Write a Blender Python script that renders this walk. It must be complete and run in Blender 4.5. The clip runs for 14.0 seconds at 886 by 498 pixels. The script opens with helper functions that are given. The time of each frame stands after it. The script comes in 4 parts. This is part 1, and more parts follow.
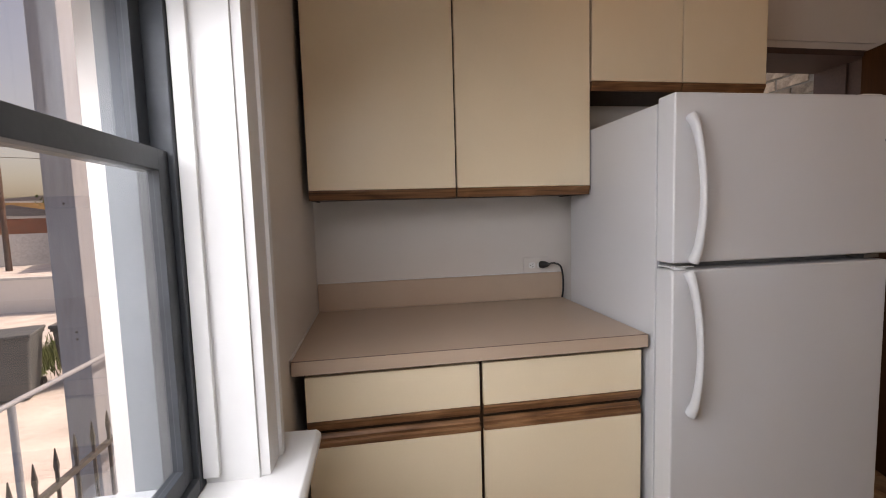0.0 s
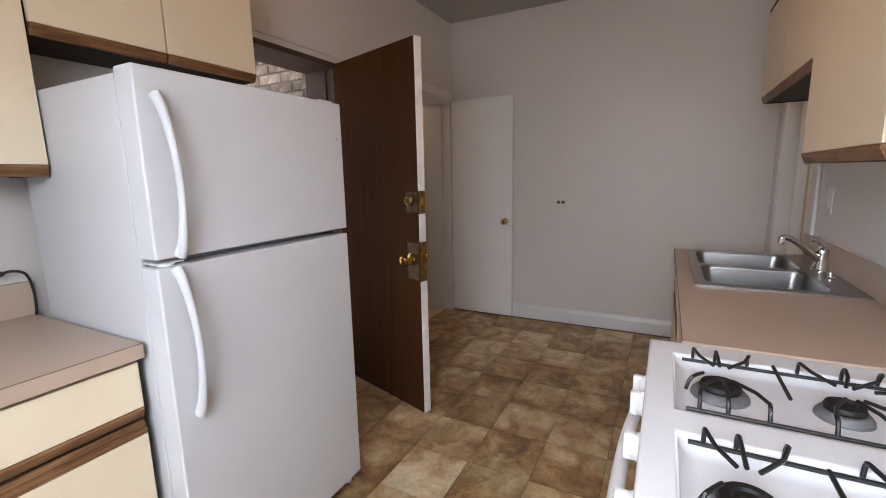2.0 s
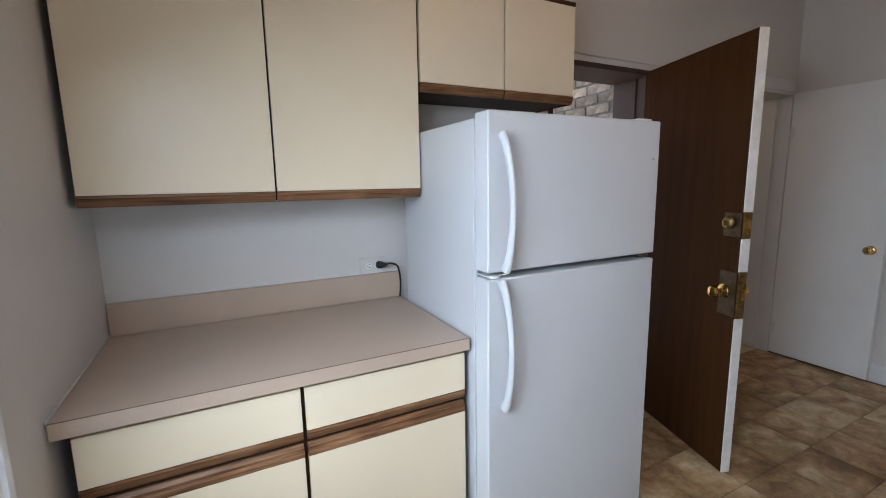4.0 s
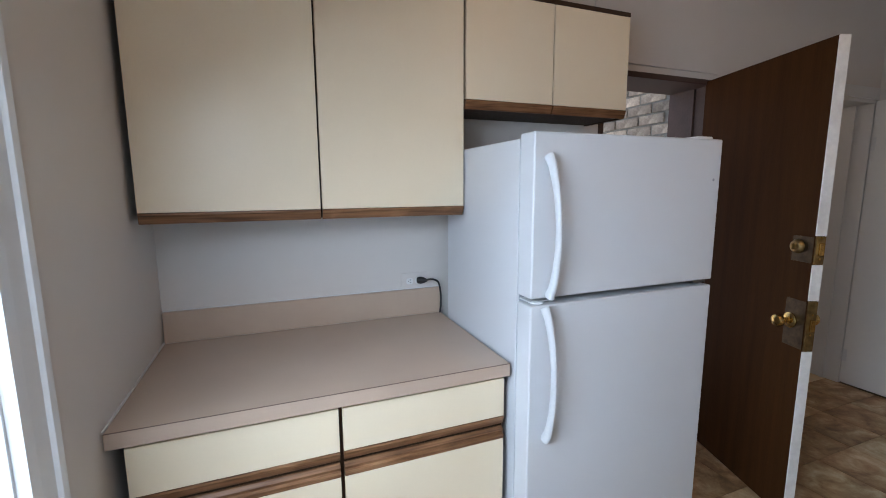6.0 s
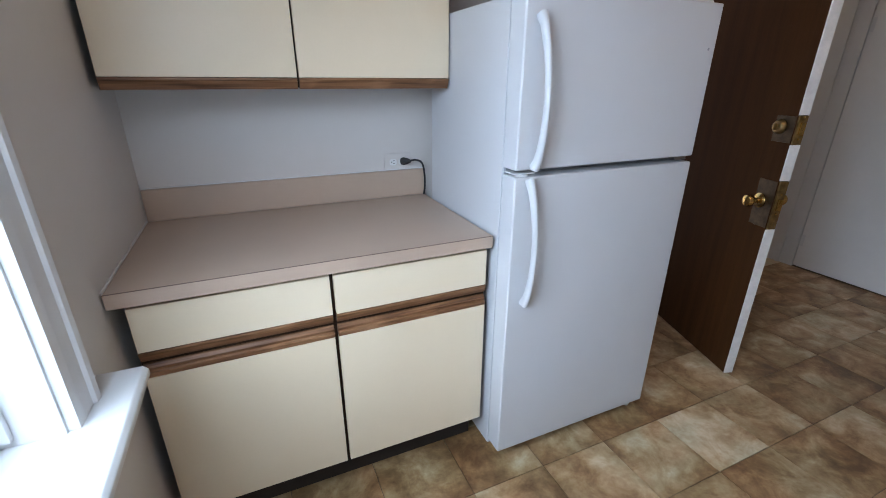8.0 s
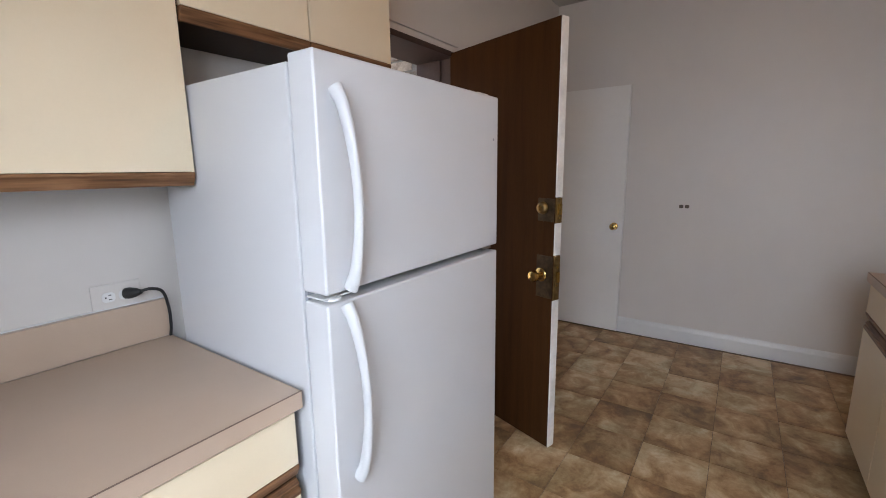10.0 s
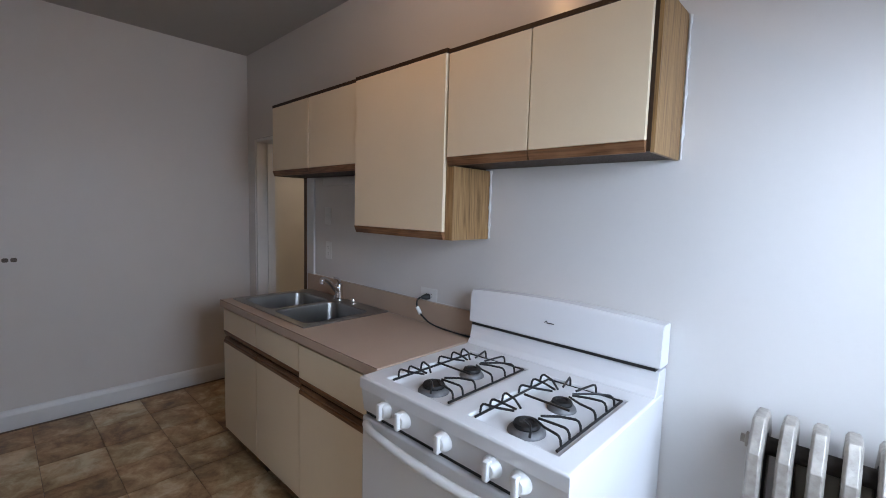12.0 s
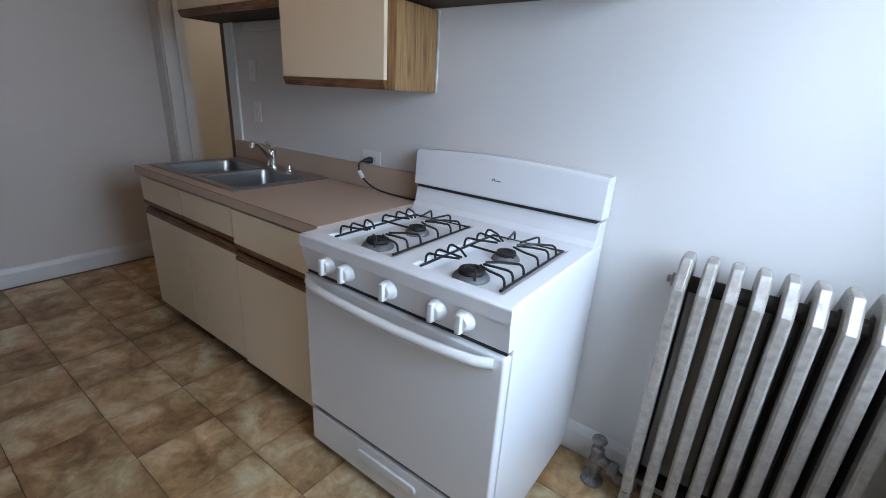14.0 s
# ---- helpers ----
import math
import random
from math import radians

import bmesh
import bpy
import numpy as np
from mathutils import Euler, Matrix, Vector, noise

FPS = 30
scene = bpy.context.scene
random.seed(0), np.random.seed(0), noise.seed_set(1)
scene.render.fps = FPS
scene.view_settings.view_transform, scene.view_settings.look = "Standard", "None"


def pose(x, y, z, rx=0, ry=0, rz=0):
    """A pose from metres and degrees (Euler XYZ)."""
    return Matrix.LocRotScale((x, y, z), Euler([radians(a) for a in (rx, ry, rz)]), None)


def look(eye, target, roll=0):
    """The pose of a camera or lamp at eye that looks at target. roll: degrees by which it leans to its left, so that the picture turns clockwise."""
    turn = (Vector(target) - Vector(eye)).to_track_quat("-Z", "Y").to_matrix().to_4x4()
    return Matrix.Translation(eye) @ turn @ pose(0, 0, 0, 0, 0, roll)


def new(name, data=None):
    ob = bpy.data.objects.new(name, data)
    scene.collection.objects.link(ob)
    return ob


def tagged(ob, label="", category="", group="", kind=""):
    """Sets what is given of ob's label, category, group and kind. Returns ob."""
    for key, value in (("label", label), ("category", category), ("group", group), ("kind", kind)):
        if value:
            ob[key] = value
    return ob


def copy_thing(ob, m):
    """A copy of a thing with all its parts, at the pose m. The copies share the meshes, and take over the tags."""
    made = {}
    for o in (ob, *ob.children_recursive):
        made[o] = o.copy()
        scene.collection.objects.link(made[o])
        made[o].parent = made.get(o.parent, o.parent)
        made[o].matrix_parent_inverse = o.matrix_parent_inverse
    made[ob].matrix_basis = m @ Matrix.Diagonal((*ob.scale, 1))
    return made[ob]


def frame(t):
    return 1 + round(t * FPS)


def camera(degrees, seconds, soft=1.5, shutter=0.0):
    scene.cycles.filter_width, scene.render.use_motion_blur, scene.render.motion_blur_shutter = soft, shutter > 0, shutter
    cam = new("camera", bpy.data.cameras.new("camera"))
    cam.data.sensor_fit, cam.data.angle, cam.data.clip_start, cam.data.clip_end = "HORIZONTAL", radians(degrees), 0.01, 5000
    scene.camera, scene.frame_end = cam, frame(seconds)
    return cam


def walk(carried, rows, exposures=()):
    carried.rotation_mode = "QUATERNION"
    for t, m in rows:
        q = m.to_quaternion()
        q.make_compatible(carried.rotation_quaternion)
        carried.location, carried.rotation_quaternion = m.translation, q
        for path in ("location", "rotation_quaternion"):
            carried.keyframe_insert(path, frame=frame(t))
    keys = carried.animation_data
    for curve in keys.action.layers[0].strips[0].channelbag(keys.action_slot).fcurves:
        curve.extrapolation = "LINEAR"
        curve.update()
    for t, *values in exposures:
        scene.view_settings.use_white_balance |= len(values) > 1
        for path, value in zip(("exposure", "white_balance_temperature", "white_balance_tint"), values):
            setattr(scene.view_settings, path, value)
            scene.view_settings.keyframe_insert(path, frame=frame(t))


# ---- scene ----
cam = camera(91.6, 14.0, soft=0.95)
PATH = [
    (0, (0.240, -1.806, 1.291), (0.551, 0.164, 1.125), -1.7),
    (0.5, (0.330, -1.765, 1.299), (1.170, 0.032, 1.113), -2.6),
    (1, (0.385, -1.791, 1.325), (1.681, -0.293, 1.076), -2.0),
    (1.5, (0.420, -1.815, 1.327), (2.030, -0.668, 1.035), -1.4),
    (2, (0.454, -1.845, 1.326), (2.204, -0.937, 0.991), -1.2),
    (2.3, (0.465, -1.848, 1.326), (2.219, -0.962, 0.956), -0.9),
    (2.5, (0.467, -1.830, 1.328), (2.198, -0.905, 0.944), -0.8),
    (3, (0.442, -1.835, 1.335), (1.973, -0.616, 0.921), -1.0),
    (3.5, (0.399, -1.804, 1.333), (1.571, -0.247, 0.883), -0.7),
    (4, (0.378, -1.776, 1.402), (1.274, -0.014, 1.095), -1.0),
    (4.2, (0.369, -1.783, 1.430), (1.213, 0.020, 1.248), -1.3),
    (6.3, (0.399, -1.745, 1.455), (1.108, 0.092, 1.099), -0.2),
    (6.5, (0.402, -1.750, 1.438), (1.108, 0.064, 0.980), -0.1),
    (7, (0.398, -1.767, 1.397), (1.108, -0.030, 0.706), 0.0),
    (7.2, (0.399, -1.773, 1.386), (1.108, -0.076, 0.599), 0.3),
    (9.3, (0.307, -1.695, 1.367), (1.428, -0.091, 0.947), 1.2),
    (9.5, (0.331, -1.639, 1.357), (1.571, -0.112, 0.993), 0.6),
    (10, (0.510, -1.388, 1.379), (2.128, -0.269, 1.016), -0.7),
    (10.5, (0.608, -1.155, 1.389), (2.549, -0.827, 1.031), -0.9),
    (11, (0.566, -0.944, 1.378), (2.437, -1.554, 1.025), -1.1),
    (11.5, (0.503, -0.888, 1.422), (2.093, -2.049, 1.071), -0.7),
    (12, (0.485, -0.970, 1.465), (1.858, -2.413, 1.284), 1.6),
    (12.5, (0.490, -0.984, 1.558), (1.748, -2.537, 1.499), 0.9),
    (13, (0.480, -0.983, 1.519), (1.690, -2.570, 1.381), 0.5),
    (13.5, (0.461, -0.993, 1.441), (1.577, -2.601, 1.031), 1.3),
    (14, (0.518, -1.018, 1.337), (1.614, -2.549, 0.663), 3.4),
]
EXPOSURES = [  # seconds, stops, kelvin, tint
    (0, 0.29, 9220, 29), (0.5, 0.80, 8070, 27), (1, 0.95, 7870, 25), (2, 1.10, 8070, 25), (2.5, 1.10, 7870, 23), (3, 1.05, 7470, 22), (3.5, 1.06, 7220, 20), (4, 0.95, 7020, 17),
    (6.5, 0.92, 6720, 17), (7, 0.87, 6620, 17), (9.5, 1.07, 7170, 20), (10, 1.12, 7620, 22), (10.5, 1.10, 7970, 22), (11, 1.08, 7270, 19), (11.5, 0.72, 6690, 19),
    (12, 0.63, 6840, 20), (12.5, 0.48, 7040, 20), (13, 0.48, 6990, 19), (13.5, 0.57, 6740, 18), (14, 0.63, 6590, 17)]
walk(cam, [(t, look(eye, target, roll)) for t, eye, target, roll in PATH], EXPOSURES)

# ---- world, sun, lamps ----
W, E, S, N, H = 0.0, 4.25, -2.50, 0.0, 2.69      # inner faces of the kitchen and its height
SUN_EL, SUN_AZ = radians(50), radians(60)
world = bpy.data.worlds.new("sky")
scene.world = world
world.use_nodes = True
sky = world.node_tree.nodes.new("ShaderNodeTexSky")
sky.sky_type, sky.sun_disc, sky.sun_elevation, sky.sun_rotation = "NISHITA", False, SUN_EL, SUN_AZ
sky.dust_density = 4.0
background = world.node_tree.nodes["Background"]
background.inputs["Strength"].default_value = 0.15
world.node_tree.links.new(sky.outputs[0], background.inputs[0])


def lamp(name, kind, m, energy, color, size=0.1, size_y=0.1):
    """SUN: size is its angle; POINT: its radius; AREA: its width, with size_y its height."""
    data = bpy.data.lights.new(name, kind)
    data.energy, data.color = energy, color
    if kind == "SUN":
        data.angle = size
    elif kind == "POINT":
        data.shadow_soft_size = size
    else:
        data.shape, data.size, data.size_y = "RECTANGLE", size, size_y
    ob = new(name, data)
    ob.matrix_world = m
    return ob


sun_way = Vector((math.sin(SUN_AZ) * math.cos(SUN_EL), math.cos(SUN_AZ) * math.cos(SUN_EL), math.sin(SUN_EL)))
lamp("sun", "SUN", look(sun_way * 30, (0, 0, 0)), 3.6, (1.0, 0.95, 0.88), size=radians(0.5))
lamp("window_daylight", "AREA", look((-0.44, -1.66, 1.58), (0.10, -1.74, 0.58)), 36.0, (0.565, 0.78, 1.0), size=0.95, size_y=1.45)
# Unseen fill lights, added to brighten the hall and the side room.
lamp("hall_fill", "POINT", pose(3.8, -3.6, 2.2), 5.0, (1.0, 0.91, 0.78), size=0.08)
lamp("closet_fill", "POINT", pose(3.9, 1.0, 2.1), 2.4, (1.0, 0.90, 0.78), size=0.08)


# ---- materials ----
def material(name, color, rough=0.5, metal=0.0, vary=0.06, scale=6.0, fine=90.0, bump=0.05, stretch=(1, 1, 1), dark=None, rough_vary=0.08, random_value=0.0, coat=0.0, shine=0.5, detail=5.0):
    """Two scales of noise in colour and roughness, and fine relief."""
    m = bpy.data.materials.new(name)
    m.use_nodes = True
    nt = m.node_tree
    bsdf = nt.nodes["Principled BSDF"]
    L = nt.links.new

    def node(kind, **values):
        n = nt.nodes.new("ShaderNode" + kind)
        for key, value in values.items():
            n.inputs[key].default_value = value
        return n
    coord = nt.nodes.new("ShaderNodeTexCoord")
    mapping = node("Mapping")
    mapping.inputs["Scale"].default_value = stretch
    L(coord.outputs["Object"], mapping.inputs["Vector"])
    big = node("TexNoise", Scale=scale, Detail=detail, Roughness=0.55)
    small = node("TexNoise", Scale=fine, Detail=3.0)
    L(mapping.outputs[0], big.inputs["Vector"])
    L(mapping.outputs[0], small.inputs["Vector"])
    mix = nt.nodes.new("ShaderNodeMix")
    mix.data_type = "RGBA"
    low = dark or tuple(c * (1 - 2.2 * vary) for c in color)
    high = tuple(min(1, c * (1 + vary)) for c in color)
    mix.inputs["A"].default_value, mix.inputs["B"].default_value = (*low, 1), (*high, 1)
    ramp = node("MapRange")
    ramp.inputs["From Min"].default_value, ramp.inputs["From Max"].default_value = 0.26, 0.76
    blend = nt.nodes.new("ShaderNodeMath")
    blend.operation = "MULTIPLY_ADD"
    blend.inputs[1].default_value = 0.25
    L(small.outputs[0], blend.inputs[0])
    add = nt.nodes.new("ShaderNodeMath")
    add.operation = "MULTIPLY_ADD"
    add.inputs[1].default_value, add.inputs[2].default_value = 0.78, 0.0
    L(big.outputs[0], add.inputs[0])
    L(add.outputs[0], blend.inputs[2])
    L(blend.outputs[0], ramp.inputs["Value"])
    L(ramp.outputs[0], mix.inputs["Factor"])
    out = mix.outputs["Result"]
    if random_value:
        info = nt.nodes.new("ShaderNodeObjectInfo")
        rng = node("MapRange")
        rng.inputs["To Min"].default_value, rng.inputs["To Max"].default_value = 1 - random_value, 1 + random_value
        L(info.outputs["Random"], rng.inputs["Value"])
        hsv = node("HueSaturation")
        L(rng.outputs[0], hsv.inputs["Value"])
        L(out, hsv.inputs["Color"])
        out = hsv.outputs[0]
    L(out, bsdf.inputs["Base Color"])
    r = node("MapRange")
    r.inputs["To Min"].default_value, r.inputs["To Max"].default_value = max(0.02, rough - rough_vary), min(1, rough + rough_vary)
    L(big.outputs[0], r.inputs["Value"])
    L(r.outputs[0], bsdf.inputs["Roughness"])
    bsdf.inputs["Metallic"].default_value = metal
    bsdf.inputs["Coat Weight"].default_value = coat
    bsdf.inputs["Specular IOR Level"].default_value = shine
    b = node("Bump", Strength=bump, Distance=0.002)
    L(small.outputs[0], b.inputs["Height"])
    L(b.outputs[0], bsdf.inputs["Normal"])
    return m


def glowing(name, color, strength):
    m = bpy.data.materials.new(name)
    m.use_nodes = True
    bsdf = m.node_tree.nodes["Principled BSDF"]
    bsdf.inputs["Base Color"].default_value = (*color, 1)
    bsdf.inputs["Emission Color"].default_value = (*color, 1)
    bsdf.inputs["Emission Strength"].default_value = strength
    return m


def glass(name, color=(1, 1, 1), rough=0.0):
    m = bpy.data.materials.new(name)
    m.use_nodes = True
    bsdf = m.node_tree.nodes["Principled BSDF"]
    bsdf.inputs["Base Color"].default_value = (*color, 1)
    bsdf.inputs["Roughness"].default_value = rough
    bsdf.inputs["Transmission Weight"].default_value = 1.0
    bsdf.inputs["IOR"].default_value = 1.45
    return m


def wood(name, colors, run, rough=0.45, arch=1.4, wear=0.0, bands=0.55):
    """Oak with fibres along the axis run: fine pores, arched growth bands and, where handled, paler worn patches."""
    m = bpy.data.materials.new(name)
    m.use_nodes = True
    nt = m.node_tree
    bsdf = nt.nodes["Principled BSDF"]
    L = nt.links.new
    coord = nt.nodes.new("ShaderNodeTexCoord")

    def layer(along, scale, detail, distortion):
        mapping = nt.nodes.new("ShaderNodeMapping")
        stretch = [1.0, 1.0, 1.0]
        stretch["xyz".index(run)] = along
        mapping.inputs["Scale"].default_value = stretch
        L(coord.outputs["Object"], mapping.inputs["Vector"])
        n = nt.nodes.new("ShaderNodeTexNoise")
        n.inputs["Scale"].default_value, n.inputs["Detail"].default_value, n.inputs["Distortion"].default_value = scale, detail, distortion
        L(mapping.outputs[0], n.inputs["Vector"])
        return n.outputs[0]

    def math_node(operation, a, b, c=0.0):
        n = nt.nodes.new("ShaderNodeMath")
        n.operation = operation
        for k, v in enumerate((a, b, c)):
            if isinstance(v, (int, float)):
                n.inputs[k].default_value = v
            else:
                L(v, n.inputs[k])
        return n.outputs[0]
    rings = math_node("PINGPONG", math_node("MULTIPLY", layer(0.10, 7.0, 2.0, arch), 7.0), 0.5)
    pores = layer(0.03, 170.0, 3.0, 0.0)
    value = math_node("MULTIPLY_ADD", rings, bands, math_node("MULTIPLY_ADD", pores, 0.95, 0.02))
    if wear:
        worn = layer(0.5, 16.0, 4.0, 0.3)
        value = math_node("MULTIPLY_ADD", math_node("MAXIMUM", math_node("SUBTRACT", worn, 0.52), 0.0), wear, value)
    ramp = nt.nodes.new("ShaderNodeValToRGB")
    cr = ramp.color_ramp
    cr.elements[0].position, cr.elements[0].color = 0.30, (*colors[0], 1)
    cr.elements[1].position, cr.elements[1].color = 0.88, (*colors[2], 1)
    cr.elements.new(0.55).color = (*colors[1], 1)
    L(value, ramp.inputs[0])
    L(ramp.outputs[0], bsdf.inputs["Base Color"])
    bsdf.inputs["Roughness"].default_value = rough
    bsdf.inputs["Specular IOR Level"].default_value = 0.35
    b = nt.nodes.new("ShaderNodeBump")
    b.inputs["Strength"].default_value, b.inputs["Distance"].default_value = 0.4, 0.001
    L(pores, b.inputs["Height"])
    L(b.outputs[0], bsdf.inputs["Normal"])
    return m


OAK = wood("oak_strip", ((0.058, 0.023, 0.010), (0.165, 0.072, 0.031), (0.285, 0.138, 0.066)), "x", wear=1.2, bands=0.42)
OAK_EDGE = wood("stained_oak_edge", ((0.030, 0.015, 0.008), (0.085, 0.045, 0.022), (0.14, 0.08, 0.04)), "z")
OAK_PANEL = wood("oak_veneer_panel", ((0.105, 0.052, 0.019), (0.27, 0.148, 0.060), (0.40, 0.245, 0.115)), "z", arch=1.3, bands=0.34)
WALL = material("wall_paint", (0.635, 0.590, 0.550), 0.46, vary=0.015, scale=1.6, fine=14, bump=0.2, rough_vary=0.04, detail=1.5)
GLOSS_WALL = material("glossy_wall_paint", (0.67, 0.645, 0.625), 0.24, vary=0.015, scale=1.4, fine=48, bump=0.16, rough_vary=0.015, detail=1.5)
# Off-white set darker: the ceiling's dimness is put into the colour.
CEILING = material("dimmed_ceiling_paint", (0.43, 0.40, 0.37), 0.7, vary=0.025, scale=1.5, fine=40, bump=0.15)
TRIM = material("trim_paint", (0.68, 0.675, 0.665), 0.34, vary=0.03, scale=5, fine=30, bump=0.2)
DOOR_WHITE = material("door_paint", (0.76, 0.74, 0.71), 0.36, vary=0.025, scale=3, fine=25, bump=0.15)
CREAM = material("cream_laminate", (0.78, 0.643, 0.460), 0.38, vary=0.02, scale=3, fine=160, bump=0.06)
CREAM_EDGE = material("cream_edge", (0.72, 0.66, 0.52), 0.5, vary=0.05, scale=8)
OAK_DARK = material("dark_oak_frame", (0.045, 0.022, 0.011), 0.55, shine=0.25, vary=0.25, scale=10, fine=70, bump=0.3, stretch=(14, 14, 1))
TOE_KICK_DARK = material("dark_toe_kick", (0.035, 0.024, 0.018), 0.8, vary=0.2)
COUNTER = material("taupe_counter_laminate", (0.49, 0.358, 0.270), 0.35, vary=0.05, scale=4, fine=420, bump=0.03)
COUNTER_LINE = material("counter_seam", (0.16, 0.10, 0.075), 0.6, vary=0.1)
ENAMEL = material("white_enamel", (0.73, 0.73, 0.74), 0.22, vary=0.010, scale=2, fine=60, bump=0.02, coat=0.15, detail=1.5)
FRIDGE_WHITE = material("fridge_white", (0.575, 0.575, 0.58), 0.38, shine=0.35, vary=0.010, scale=2, fine=420, bump=0.09, rough_vary=0.02, detail=1.5)
PLASTIC_WHITE = material("white_plastic", (0.72, 0.715, 0.70), 0.38, vary=0.015, scale=5, bump=0.02)
PLASTIC_GREY = material("grey_gasket", (0.30, 0.31, 0.33), 0.6, vary=0.08)
BLACK = material("black_iron", (0.012, 0.012, 0.013), 0.42, vary=0.2, scale=20, bump=0.15)
BURNER = material("burner_cap", (0.011, 0.010, 0.010), 0.6, vary=0.3, scale=30, bump=0.3)
BURNER_RING = material("burner_ring", (0.20, 0.20, 0.205), 0.55, metal=0.4, vary=0.2, scale=25, bump=0.2)
# Rubber parts, and the black strips drawn for shade in the stove's gaps.
RUBBER_AND_SHADE = material("black_rubber_and_gap_shade", (0.015, 0.015, 0.016), 0.55, vary=0.1)
STEEL = material("brushed_steel", (0.38, 0.37, 0.36), 0.31, metal=1.0, vary=0.02, scale=8, fine=90, bump=0.0, stretch=(1, 25, 1), rough_vary=0.02)
CHROME = material("chrome", (0.75, 0.75, 0.76), 0.08, metal=1.0, vary=0.03, scale=20, bump=0.01, rough_vary=0.04)
BRASS = material("polished_brass", (0.72, 0.48, 0.17), 0.22, metal=1.0, vary=0.18, scale=30, bump=0.08)
BRASS_OLD = material("tarnished_brass", (0.32, 0.21, 0.085), 0.42, metal=0.9, vary=0.3, scale=35, bump=0.2)
BRASS_DARK = material("blackened_brass", (0.060, 0.038, 0.018), 0.38, metal=0.7, vary=0.35, scale=30, bump=0.2)
BROWN_DOOR = material("brown_stained_door", (0.056, 0.0215, 0.0068), 0.55, vary=0.2, scale=3, fine=60, bump=0.06, stretch=(7, 7, 0.4), dark=(0.032, 0.0122, 0.0040), shine=0.03)
BROWN_FRAME = material("brown_door_frame", (0.075, 0.042, 0.032), 0.5, vary=0.25, scale=6, bump=0.15)
DOOR_EDGE = material("worn_white_edge", (0.80, 0.77, 0.72), 0.5, vary=0.10, scale=14, fine=60, bump=0.4)
RADIATOR = material("silver_radiator_paint", (0.45, 0.415, 0.375), 0.36, metal=0.3, vary=0.10, scale=42, fine=75, bump=0.8, dark=(0.27, 0.235, 0.20))
# Near-black colour for the shade in the gaps between radiator sections.
RADIATOR_SHADE = material("radiator_gap_shade", (0.045, 0.034, 0.028), 0.8, vary=0.3, scale=25, bump=0.5)
PIPE = material("tarnished_pipe", (0.26, 0.235, 0.22), 0.5, metal=0.6, vary=0.3, scale=40, bump=0.4)
ALUMINIUM = material("dark_aluminium", (0.045, 0.052, 0.060), 0.42, metal=0.3, vary=0.15, scale=12, bump=0.1)
PANE = glass("window_glass")
BRICK = material("painted_brick", (0.46, 0.43, 0.36), 0.85, vary=0.3, scale=14, fine=60, bump=0.8, dark=(0.15, 0.125, 0.105), random_value=0.5)
MORTAR = material("mortar", (0.26, 0.27, 0.25), 0.9, vary=0.2, scale=20, bump=0.5)
CREAM_WALL = material("cream_hall_paint", (0.73, 0.685, 0.60), 0.5, vary=0.03, scale=2, bump=0.1)
VINYL_JOINT = material("vinyl_joint", (0.15, 0.095, 0.055), 0.6, vary=0.25, scale=9)
BULB_GLASS = glowing("frosted_shade", (1.0, 0.62, 0.30), 11.5)
SOCKET_BROWN = material("brown_socket", (0.11, 0.075, 0.05), 0.5, vary=0.1)
INK = material("dark_print", (0.03, 0.03, 0.035), 0.5, vary=0.05)


